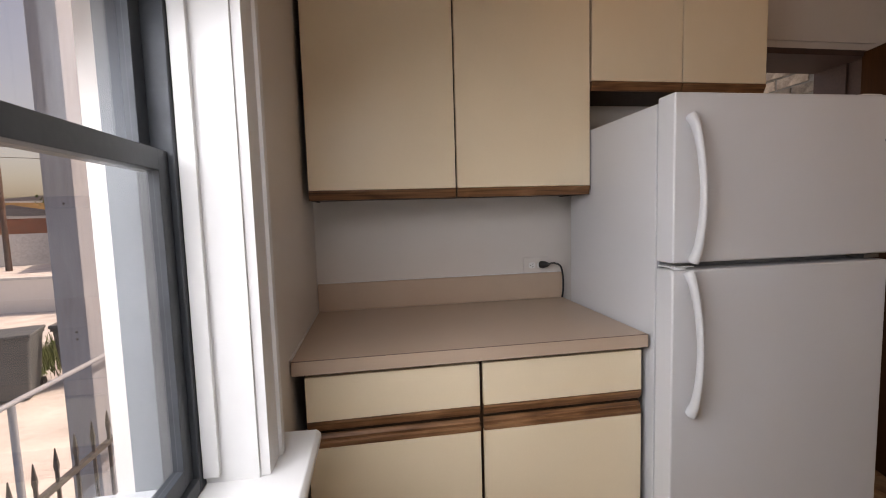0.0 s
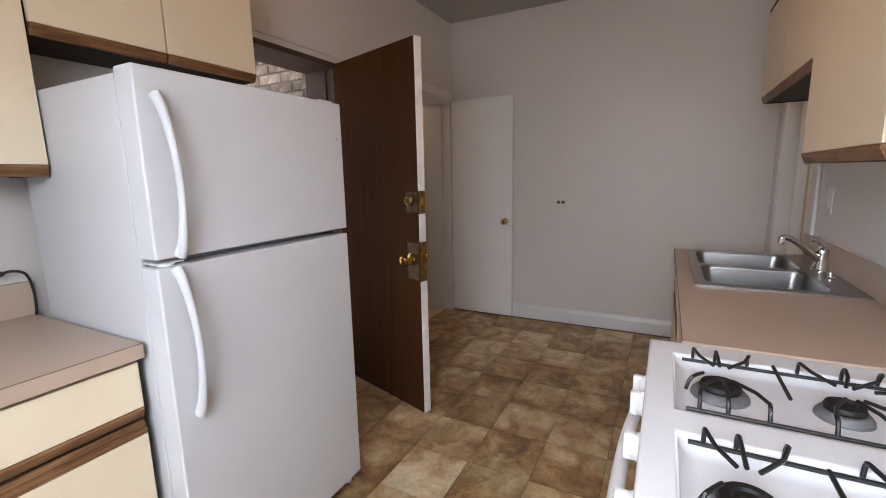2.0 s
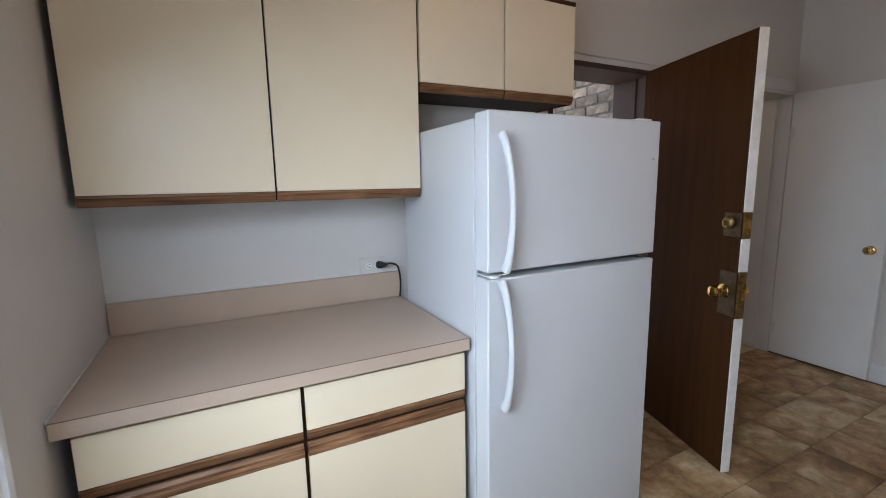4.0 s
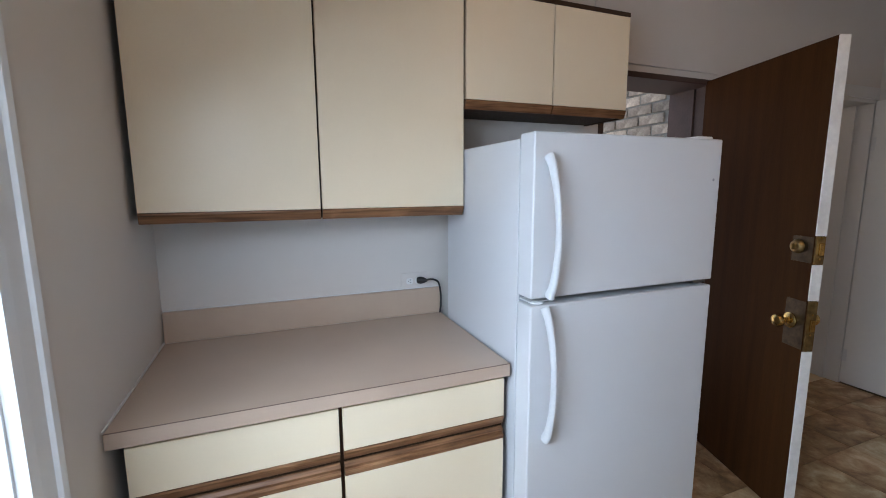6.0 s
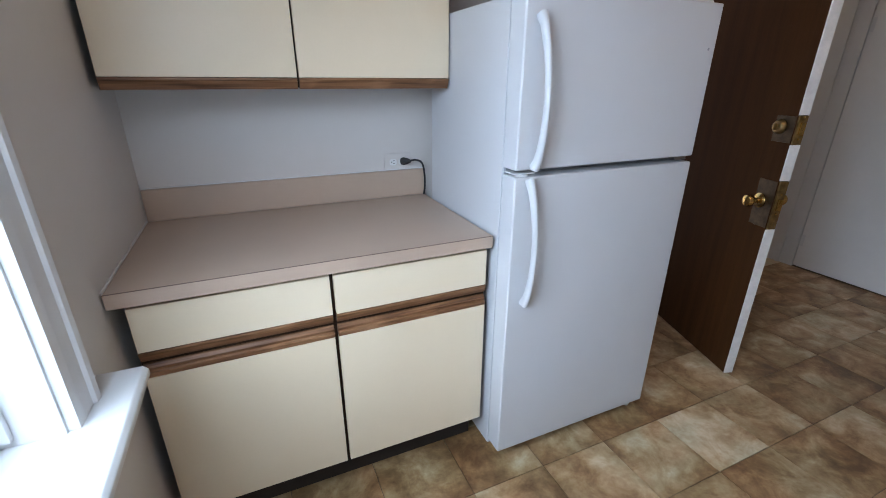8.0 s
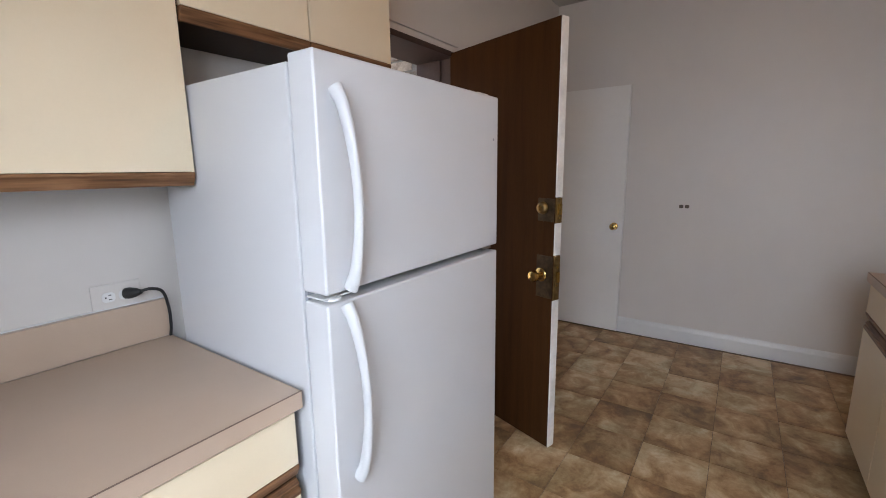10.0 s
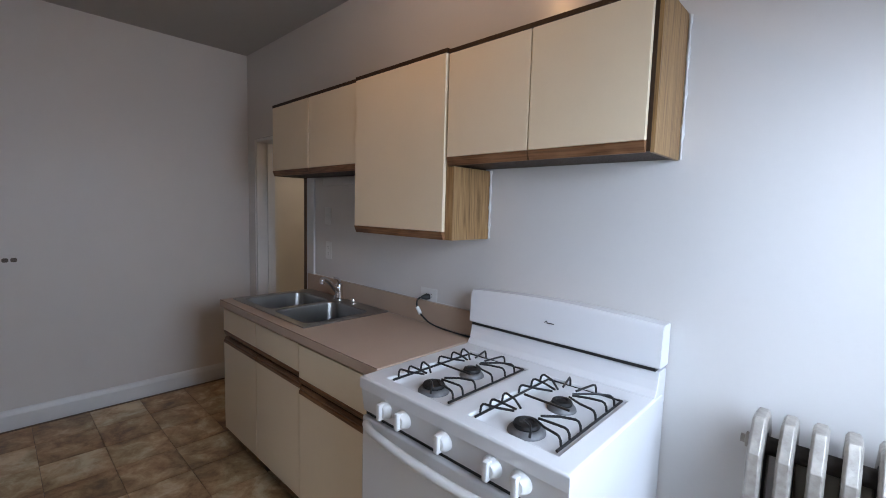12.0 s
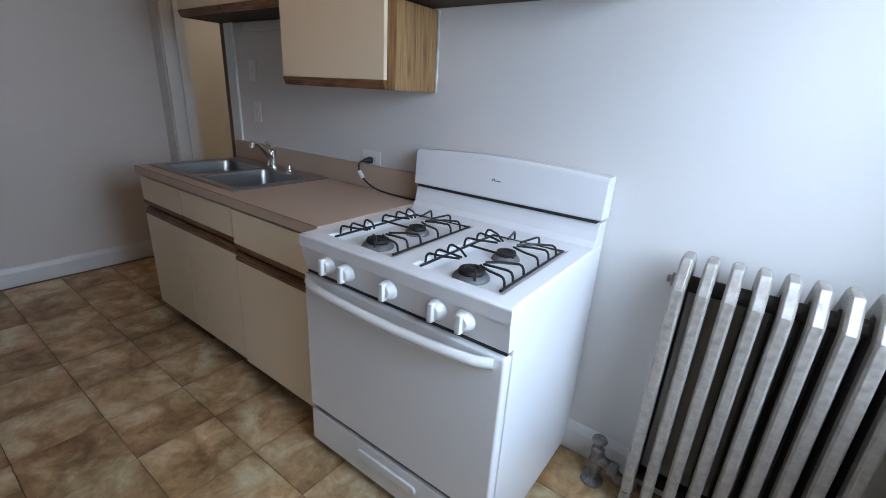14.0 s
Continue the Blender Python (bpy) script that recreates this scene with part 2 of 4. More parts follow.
def stone_vinyl(name, lift):
    """Brown stone-look vinyl: smoky clouds that shift from tile to tile, paler towards one side, darker at the printed edges."""
    m = bpy.data.materials.new(name)
    m.use_nodes = True
    nt = m.node_tree
    bsdf = nt.nodes["Principled BSDF"]
    L = nt.links.new

    def math_node(operation, a, b, c=None):
        n = nt.nodes.new("ShaderNodeMath")
        n.operation = operation
        for k, v in enumerate((a, b, c)):
            if v is None:
                continue
            if isinstance(v, (int, float)):
                n.inputs[k].default_value = v
            else:
                L(v, n.inputs[k])
        return n.outputs[0]

    def noise(vector, scale, detail, rough, distortion=0.0):
        n = nt.nodes.new("ShaderNodeTexNoise")
        n.inputs["Scale"].default_value, n.inputs["Detail"].default_value = scale, detail
        n.inputs["Roughness"].default_value, n.inputs["Distortion"].default_value = rough, distortion
        L(vector, n.inputs["Vector"])
        return n

    def spread(value, a, b, lo, hi):
        n = nt.nodes.new("ShaderNodeMapRange")
        for key, v in (("From Min", a), ("From Max", b), ("To Min", lo), ("To Max", hi)):
            n.inputs[key].default_value = v
        L(value, n.inputs["Value"])
        return n.outputs[0]
    coord = nt.nodes.new("ShaderNodeTexCoord")
    info = nt.nodes.new("ShaderNodeObjectInfo")
    shift = nt.nodes.new("ShaderNodeVectorMath")
    shift.operation = "SCALE"
    shift.inputs[0].default_value = (31.0, 17.0, 9.0)
    L(info.outputs["Random"], shift.inputs["Scale"])
    place = nt.nodes.new("ShaderNodeVectorMath")
    L(coord.outputs["Object"], place.inputs[0])
    L(shift.outputs[0], place.inputs[1])
    at = place.outputs[0]
    cloud = noise(at, 7.0, 7.0, 0.60, 0.5)
    speck = noise(at, 38.0, 5.0, 0.65)
    sides = nt.nodes.new("ShaderNodeSeparateXYZ")
    L(coord.outputs["Object"], sides.inputs[0])
    value = math_node("MULTIPLY_ADD", speck.outputs[0], 0.30, math_node("MULTIPLY_ADD", cloud.outputs[0], 1.25, -0.24))
    value = math_node("MULTIPLY_ADD", sides.outputs[0], 0.42, value)
    value = math_node("ADD", value, spread(info.outputs["Random"], 0.0, 1.0, lift - 0.06, lift + 0.06))
    # smoky dark border of irregular width
    wobble = math_node("MULTIPLY_ADD", cloud.outputs[0], 0.20, -0.10)
    edge = math_node("MAXIMUM", math_node("ABSOLUTE", sides.outputs[0], 0.0), math_node("ABSOLUTE", sides.outputs[1], 0.0))
    border = spread(math_node("ADD", edge, wobble), 0.100, 0.170, 0.0, 0.10)
    value = math_node("SUBTRACT", value, border)
    ramp = nt.nodes.new("ShaderNodeValToRGB")
    cr = ramp.color_ramp
    cr.elements[0].position, cr.elements[0].color = 0.24, (0.150, 0.070, 0.028, 1)
    cr.elements[1].position, cr.elements[1].color = 0.80, (0.68, 0.54, 0.36, 1)
    for p, col in ((0.38, (0.265, 0.138, 0.057, 1)), (0.50, (0.385, 0.226, 0.106, 1)), (0.62, (0.51, 0.343, 0.192, 1))):
        e = cr.elements.new(p)
        e.color = col
    L(value, ramp.inputs[0])
    # olive grey patches among the orange brown
    patch = noise(at, 4.5, 3.0, 0.5)
    tint = nt.nodes.new("ShaderNodeMix")
    tint.data_type, tint.blend_type = "RGBA", "MULTIPLY"
    tint.inputs["B"].default_value = (0.88, 0.99, 1.02, 1)
    L(spread(patch.outputs[0], 0.42, 0.60, 0.0, 1.0), tint.inputs["Factor"])
    L(ramp.outputs[0], tint.inputs["A"])
    L(tint.outputs["Result"], bsdf.inputs["Base Color"])
    L(spread(cloud.outputs[0], 0.3, 0.7, 0.36, 0.48), bsdf.inputs["Roughness"])
    grain = noise(at, 60.0, 4.0, 0.6)
    b = nt.nodes.new("ShaderNodeBump")
    b.inputs["Strength"].default_value, b.inputs["Distance"].default_value = 0.3, 0.0015
    L(grain.outputs[0], b.inputs["Height"])
    L(b.outputs[0], bsdf.inputs["Normal"])
    return m


VINYL = stone_vinyl("stone_look_vinyl", -0.03)
VINYL_PALE = stone_vinyl("pale_stone_look_vinyl", 0.10)


# ---- mesh helpers ----
def cuboid(bm, x0, x1, y0, y1, z0, z1, bevel=0.0, segments=2):
    vs = [bm.verts.new((x, y, z)) for x in (x0, x1) for y in (y0, y1) for z in (z0, z1)]
    faces = [bm.faces.new([vs[i] for i in f]) for f in ((0, 1, 3, 2), (4, 6, 7, 5), (0, 4, 5, 1), (2, 3, 7, 6), (0, 2, 6, 4), (1, 5, 7, 3))]
    if bevel:
        edges = list({e for f in faces for e in f.edges})
        bmesh.ops.bevel(bm, geom=edges, offset=bevel, segments=segments, affect="EDGES", profile=0.5)
    return bm


def box(x0, x1, y0, y1, z0, z1, bevel=0.0, segments=2):
    return cuboid(bmesh.new(), min(x0, x1), max(x0, x1), min(y0, y1), max(y0, y1), min(z0, z1), max(z0, z1), bevel, segments)


def prism(profile, axis, a, b, bevel=0.0):
    """A profile (pairs of the two other axes, in xyz order) drawn out along an axis from a to b."""
    bm = bmesh.new()

    def place(p, d):
        return {"x": (d, p[0], p[1]), "y": (p[0], d, p[1]), "z": (p[0], p[1], d)}[axis]
    ends = [[bm.verts.new(place(p, d)) for p in profile] for d in (a, b)]
    n = len(profile)
    bm.faces.new(ends[0])
    bm.faces.new(ends[1][::-1])
    for i in range(n):
        bm.faces.new((ends[0][i], ends[1][i], ends[1][(i + 1) % n], ends[0][(i + 1) % n]))
    bmesh.ops.recalc_face_normals(bm, faces=bm.faces)
    if bevel:
        bmesh.ops.bevel(bm, geom=list(bm.edges), offset=bevel, segments=2, affect="EDGES", profile=0.5)
    return bm


def lathe(profile, centre=(0, 0, 0), axis="z", steps=28):
    """Rings of (radius, height) turned about an axis."""
    bm = bmesh.new()
    rings = []
    for r, h in profile:
        ring = []
        for k in range(steps):
            a = 2 * math.pi * k / steps
            u, v = r * math.cos(a), r * math.sin(a)
            p = {"z": (u, v, h), "y": (u, h, v), "x": (h, u, v)}[axis]
            ring.append(bm.verts.new(Vector(p) + Vector(centre)))
        rings.append(ring)
    for a, b in zip(rings, rings[1:]):
        for k in range(steps):
            bm.faces.new((a[k], a[(k + 1) % steps], b[(k + 1) % steps], b[k]))
    bm.faces.new(rings[0][::-1])
    bm.faces.new(rings[-1])
    bmesh.ops.recalc_face_normals(bm, faces=bm.faces)
    return bm


def tube(points, radius, steps=8, bm=None, flat=1.0):
    """A round rod along a line of points."""
    bm = bm or bmesh.new()
    pts = [Vector(p) for p in points]
    rings, side = [], None
    for i, p in enumerate(pts):
        way = (pts[min(i + 1, len(pts) - 1)] - pts[max(i - 1, 0)]).normalized()
        if side is None:
            side = way.cross(Vector((0, 0, 1)) if abs(way.z) < 0.9 else Vector((1, 0, 0))).normalized()
        side = (side - way * side.dot(way)).normalized()
        up = way.cross(side)
        r = radius[i] if isinstance(radius, (list, tuple)) else radius
        rings.append([bm.verts.new(p + (side * math.cos(2 * math.pi * k / steps) + up * flat * math.sin(2 * math.pi * k / steps)) * r) for k in range(steps)])
    for a, b in zip(rings, rings[1:]):
        for k in range(steps):
            bm.faces.new((a[k], a[(k + 1) % steps], b[(k + 1) % steps], b[k]))
    bm.faces.new(rings[0][::-1])
    bm.faces.new(rings[-1])
    return bm


def curve_points(points, n=6):
    """Points of a smooth line through the given ones."""
    p = [Vector(q) for q in points]
    p = [2 * p[0] - p[1]] + p + [2 * p[-1] - p[-2]]
    out = []
    for a, b, c, d in zip(p, p[1:], p[2:], p[3:]):
        for k in range(n):
            t = k / n
            out.append(0.5 * (2 * b + (c - a) * t + (2 * a - 5 * b + 4 * c - d) * t * t + (3 * b - a - 3 * c + d) * t ** 3))
    return out + [p[-2]]


def even_shading(ob):
    """Keeps large flat faces flat beside rounded edges."""
    if len(ob.data.polygons) < 4000:
        w = ob.modifiers.new("even_shading", "WEIGHTED_NORMAL")
        w.keep_sharp, w.weight = True, 80
    return ob


def mesh_of(name, bm, mat, smooth=True):
    me = bpy.data.meshes.new(name)
    bm.normal_update()
    bm.to_mesh(me)
    bm.free()
    me.materials.append(mat)
    if smooth:
        me.polygons.foreach_set("use_smooth", [True] * len(me.polygons))
        me.set_sharp_from_angle(angle=radians(38))
    return me


def part(name, bm, mat, parent, label="", smooth=True):
    ob = new(name, mesh_of(name, bm, mat, smooth))
    if smooth:
        even_shading(ob)
    ob.parent = parent
    return tagged(ob, label)


def thing(name, label, category, group="", at=(0, 0, 0), turn=0):
    ob = new(name)
    ob.matrix_basis = pose(*at, 0, 0, turn)
    return tagged(ob, label, category, group)


def structure(name, bm, mat, label, category):
    return tagged(even_shading(new(name, mesh_of(name, bm, mat))), label, category, kind="structure")


def plate(us, vs, skip, d0, d1, axis="z"):
    """A slab between d0 and d1 along an axis, cut into cells by us and vs, less the skipped cells; one clean skin."""
    bm = bmesh.new()
    seen = {}

    def vert(i, j, d):
        if (i, j, d) not in seen:
            u, v = us[i], vs[j]
            seen[i, j, d] = bm.verts.new({"z": (u, v, d), "y": (u, d, v), "x": (d, u, v)}[axis])
        return seen[i, j, d]
    solid = {(i, j) for i in range(len(us) - 1) for j in range(len(vs) - 1) if (i, j) not in skip}
    for i, j in solid:
        for d in (d0, d1):
            bm.faces.new([vert(i, j, d), vert(i + 1, j, d), vert(i + 1, j + 1, d), vert(i, j + 1, d)])
        for near, a, b in (((i - 1, j), (i, j), (i, j + 1)), ((i + 1, j), (i + 1, j), (i + 1, j + 1)), ((i, j - 1), (i, j), (i + 1, j)), ((i, j + 1), (i, j + 1), (i + 1, j + 1))):
            if near not in solid:
                bm.faces.new([vert(*a, d0), vert(*b, d0), vert(*b, d1), vert(*a, d1)])
    bmesh.ops.recalc_face_normals(bm, faces=bm.faces)
    return bm


def wall_with_holes(axis, at, depth, a0, a1, z0, z1, holes):
    """A wall slab normal to x or y between at and at+depth with rectangular holes (a0, a1, z0, z1)."""
    us = sorted({a0, a1, *(h[0] for h in holes), *(h[1] for h in holes)})
    vs = sorted({z0, z1, *(h[2] for h in holes), *(h[3] for h in holes)})
    skip = {(i, j) for i in range(len(us) - 1) for j in range(len(vs) - 1) for h in holes if h[0] <= us[i] < h[1] and h[2] <= vs[j] < h[3]}
    return plate(us, vs, skip, min(at, at + depth), max(at, at + depth), axis)


# ---- structure ----
WIN = (-2.22, -0.945, 0.785, 2.15)           # window opening in the west wall: y0, y1, z0, z1
PORCH = (1.90, 2.665, -0.12, 2.008)            # back doorway in the north wall: x0, x1, z0, z1
CLOSET = (3.56, 4.222, -0.12, 2.010)            # white doorway in the north wall
HALL = (3.245, 4.12, -0.12, 2.0)              # doorway in the south wall
structure("floor", box(W - 0.02, E + 0.02, S - 0.02, N + 0.02, -0.12, -0.004), VINYL_JOINT, "brown stone-look vinyl tile floor with dark joints", "floor")
structure("ceiling", box(W - 0.3, E + 0.2, S - 0.2, N + 0.3, H, H + 0.15), CEILING, "painted plaster ceiling, off-white darkened for shade", "ceiling")
structure("wall_west", wall_with_holes("x", W, -0.26, S - 0.2, N + 0.3, -0.12, H, [WIN]), WALL, "off-white painted plaster wall with the window", "wall")
structure("wall_north", wall_with_holes("y", N, 0.26, W, E, -0.12, H, [PORCH, CLOSET]), WALL, "off-white painted wall with two doorways", "wall")
structure("wall_east", box(E, E + 0.2, S - 0.2, N + 0.3, -0.12, H), WALL, "plain off-white painted plaster wall", "wall")
structure("wall_south", wall_with_holes("y", S, -0.16, W, E, -0.12, H, [HALL]), GLOSS_WALL, "off-white glossy painted wall behind the stove", "wall")


def baseboard(name, axis, a, b, wall, out):
    prof = [(0, 0), (0.016 * out, 0), (0.016 * out, 0.095), (0.010 * out, 0.118), (0.004 * out, 0.128), (0, 0.13)]
    prof = [(wall + p[0], p[1]) for p in prof]
    return structure(name, prism(prof, axis, a, b, 0.0015), TRIM, "white painted wooden baseboard with rounded top", "baseboard")


baseboard("baseboard_east", "y", S, -0.02, E, -1)
baseboard("baseboard_south", "x", 0.02, 1.66, S, 1)
baseboard("baseboard_north", "x", 2.76, 3.48, N, -1)
# old transom board over the back doorway, and white casings
structure("transom_panel", box(1.84, 2.680, -0.012, 0, 2.045, 2.415, 0.004), WALL, "painted-over transom board above the back door", "trim")

# ---- window in the west wall ----
def window():
    y0, y1, z0, z1 = WIN
    w = tagged(new("window_1"), "double-hung window with dark aluminium sashes and white casing", "window", kind="structure")
    x_in = -0.098
    part("jamb", box(x_in, 0.0, y1 - 0.012, y1 + 0.004, z0, z1, 0.002), TRIM, w, "white painted window jamb")
    part("jamb", box(x_in, 0.0, y0 - 0.004, y0 + 0.012, z0, z1, 0.002), TRIM, w)
    part("head_jamb", box(x_in, 0.0, y0 + 0.012, y1 - 0.012, z1 - 0.012, z1 + 0.004, 0.002), TRIM, w)
    for y, s in ((y1, 1), (y0, -1)):
        part("stop_bead", box(x_in, x_in + 0.03, y - s * 0.026, y - s * 0.0125, z0 + 0.02, z1 - 0.013, 0.003), TRIM, w)
        prof = [(0, y - s * 0.006), (0.018, y - s * 0.004), (0.020, y + s * 0.02), (0.020, y + s * 0.062), (0.027, y + s * 0.066), (0.029, y + s * 0.082), (0.022, y + s * 0.092), (0, y + s * 0.094)]
        part("casing", prism(prof if s < 0 else prof[::-1], "z", z0 + 0.002, z1 + 0.10, 0.001), TRIM, w, "white painted moulded casing")
    part("head_casing", box(0.0, 0.024, y0 - 0.11, y1 + 0.11, z1 + 0.102, z1 + 0.21, 0.005), TRIM, w)
    part("window_sill", prism([(x_in, z0 - 0.03), (0.085, z0 - 0.034), (0.094, z0 - 0.024), (0.094, z0 - 0.010), (0.085, z0), (x_in, z0 + 0.004)], "y", y0 - 0.17, y1 + 0.17, 0.003), TRIM, w, "white painted window stool with worn rounded edge")
    part("apron", box(0.0, 0.018, y0 - 0.10, y1 + 0.10, z0 - 0.13, z0 - 0.035, 0.004), TRIM, w)
    # aluminium frame, two sashes
    for a, b in ((y1 - 0.035, y1), (y0, y0 + 0.035)):
        part("window_frame", box(-0.165, x_in - 0.001, a, b, z0, z1, 0.003), ALUMINIUM, w)
    part("window_frame", box(-0.165, x_in - 0.001, y0 + 0.035, y1 - 0.035, z0, z0 + 0.03, 0.003), ALUMINIUM, w)
    part("window_frame", box(-0.165, x_in - 0.001, y0 + 0.035, y1 - 0.035, z1 - 0.03, z1, 0.003), ALUMINIUM, w)
    mid = 1.412
    for x, a, b in ((-0.120, z0 + 0.031, mid), (-0.146, mid - 0.035, z1 - 0.031)):
        sash = part("sash", box(x - 0.011, x + 0.011, y1 - 0.072, y1 - 0.036, a, b, 0.002), ALUMINIUM, w)
        part("stile", box(x - 0.011, x + 0.011, y0 + 0.036, y0 + 0.072, a, b, 0.002), ALUMINIUM, sash)
        part("rail", box(x - 0.011, x + 0.012, y0 + 0.072, y1 - 0.072, a, a + 0.036, 0.002), ALUMINIUM, sash)
        part("rail", box(x - 0.011, x + 0.012, y0 + 0.072, y1 - 0.072, b - 0.036, b, 0.002), ALUMINIUM, sash)
        pane = part("pane", box(x - 0.002, x + 0.002, y0 + 0.070, y1 - 0.070, a + 0.034, b - 0.034), PANE, sash)
        pane.visible_shadow = False


window()


# ---- doorways and doors ----
def casing(name, axis, wall, out, a0, a1, top, width, mat, label, sides=(1, 1)):
    c = tagged(new(name), label, "door casing", kind="structure")
    d0, d1 = sorted((wall, wall + 0.02 * out))
    for k, (u, v) in enumerate(((a0 - width, a0), (a1, a1 + width))):
        if sides[k]:
            part("casing_leg", box(u, v, d0, d1, 0, top, 0.004), mat, c)
    part("casing_head", box(a0 - width * sides[0], a1 + width * sides[1], d0, d1, top + 0.001, top + width, 0.004), mat, c)
    return c


def lining(name, x0, x1, y0, y1, top, mat, label, first=None, wide=0.022):
    c = tagged(new(name), label, "door frame", kind="structure")
    part("frame_leg", box(x0 - 0.006, x0 + wide, y0, y1, 0, top, 0.003), first or mat, c)
    part("frame_leg", box(x1 - 0.022, x1 + 0.006, y0, y1, 0, top, 0.003), mat, c)
    part("frame_head", box(x0 + wide, x1 - 0.022, y0, y1, top - 0.022, top + 0.006, 0.003), mat, c)
    part("door_stop", box(x1 - 0.034, x1 - 0.0225, y0 + (y1 - y0) * 0.35, y0 + (y1 - y0) * 0.45, 0, top - 0.023, 0.002), mat, c)
    return c


lining("back_door_frame", PORCH[0], PORCH[1], -0.008, 0.262, PORCH[3], BROWN_FRAME, "dark brown painted door frame of the back door")
lining("closet_door_frame", CLOSET[0], CLOSET[1], -0.006, 0.262, CLOSET[3], TRIM, "white painted door frame in the corner")
casing("closet_casing", "y", N, -1, CLOSET[0], CLOSET[1], CLOSET[3], 0.075, TRIM, "white painted casing of the corner doorway", (1, 0))
lining("hall_door_frame", HALL[0], HALL[1], S - 0.162, S - 0.008, HALL[3], TRIM, "white doorway lining with one dark stained wooden side", OAK_EDGE, 0.078)
structure("hall_casing", box(3.148, 3.238, S, S + 0.016, 0, 2.05, 0.004), TRIM, "white painted narrow casing beside the counter", "trim")


def knob(parent, x, y, z, way, mat, r=0.027):
    """A turned door knob standing out along x."""
    prof = [(0.031, 0), (0.031, 0.004), (0.026, 0.009), (0.011, 0.012), (0.010, 0.030), (0.016, 0.036), (r, 0.048), (r * 1.02, 0.056), (r * 0.86, 0.066), (r * 0.4, 0.071), (0.004, 0.072)]
    bm = lathe([(a, b * way) for a, b in prof], (x, y, z), "x", 24)
    return part("knob", bm, mat, parent, "polished brass knob")


def brown_door():
    """Hinged on its east jamb and swung into the kitchen."""
    width, thick, top = 0.746, 0.044, 2.004
    free = Vector((2.425, -0.722, 0))
    hinge = Vector((2.652, -0.012, 0))
    turn = math.degrees(math.atan2(free.y - hinge.y, free.x - hinge.x))
    d = thing("back_door", "open dark brown stained flush wooden door with white worn edge", "door", at=hinge, turn=turn)
    # local x runs from the hinge to the free edge, local y towards the east face
    part("leaf", box(0.0, width - 0.005, -thick, 0, 0.012, top, 0.002), BROWN_DOOR, d)
    edge = part("edge_band", box(width - 0.005, width + 0.001, -thick, 0.0, 0.013, 0.770, 0.0015), DOOR_EDGE, d, "white painted worn door edge")
    part("edge_band", box(width - 0.005, width + 0.001, -thick, 0.0, 0.985, 1.133, 0.0015), DOOR_EDGE, d)
    part("edge_band", box(width - 0.005, width + 0.001, -thick, 0.0, 1.250, top - 0.001, 0.0015), DOOR_EDGE, d)
    for z0, z1, zc in ((0.772, 0.983, 0.885), (1.135, 1.248, 1.20)):
        plate = part("lock_plate", box(width - 0.005, width + 0.003, -thick + 0.003, -0.003, z0, z1, 0.001), BRASS_OLD, d, "tarnished brass edge plate")
        part("latch_bolt", box(width + 0.003, width + 0.013, -thick * 0.72, -thick * 0.28, zc - 0.028, zc + 0.022, 0.003), BRASS, plate)
        for s in (-1, 1):
            part("screw", lathe([(0.0045, 0.0), (0.0045, 0.002), (0.002, 0.0026)], (width + 0.0028, -thick / 2, zc + s * 0.043), "x", 10), BRASS, plate)
        part("wrap_plate", box(width - 0.100, width - 0.006, -thick - 0.002, -thick, z0 + 0.004, z1 - 0.004, 0.0008), BRASS_DARK, d, "dark tarnished wrap-around lock plate")
    for side, base in ((-1, -thick), (1, 0.0)):
        prof = [(0.033, 0), (0.033, 0.005), (0.027, 0.010), (0.012, 0.013), (0.011, 0.030), (0.019, 0.036), (0.027, 0.046), (0.028, 0.056), (0.023, 0.066), (0.010, 0.071), (0.003, 0.072)]
        part("knob", lathe([(a, b * side) for a, b in prof], (width - 0.072, base + side * 0.002, 0.885), "y", 24), BRASS, d, "polished brass knob")
        rose = part("deadbolt", lathe([(a, b * side) for a, b in ((0.030, 0), (0.030, 0.006), (0.024, 0.016), (0.019, 0.019), (0.004, 0.020))], (width - 0.072, base + side * 0.002, 1.20), "y", 24), BRASS_OLD, d, "tarnished brass deadbolt")
        part("thumb_turn", box(width - 0.076, width - 0.068, base + side * 0.020, base + side * 0.034, 1.187, 1.213, 0.002), BRASS_OLD, rose)
    for z in (0.25, 1.05, 1.78):
        part("hinge", lathe([(0.006, z - 0.045), (0.007, z - 0.043), (0.007, z + 0.043), (0.006, z + 0.045)], (-0.006, -0.004, 0), "z", 12), BRASS_OLD, d)


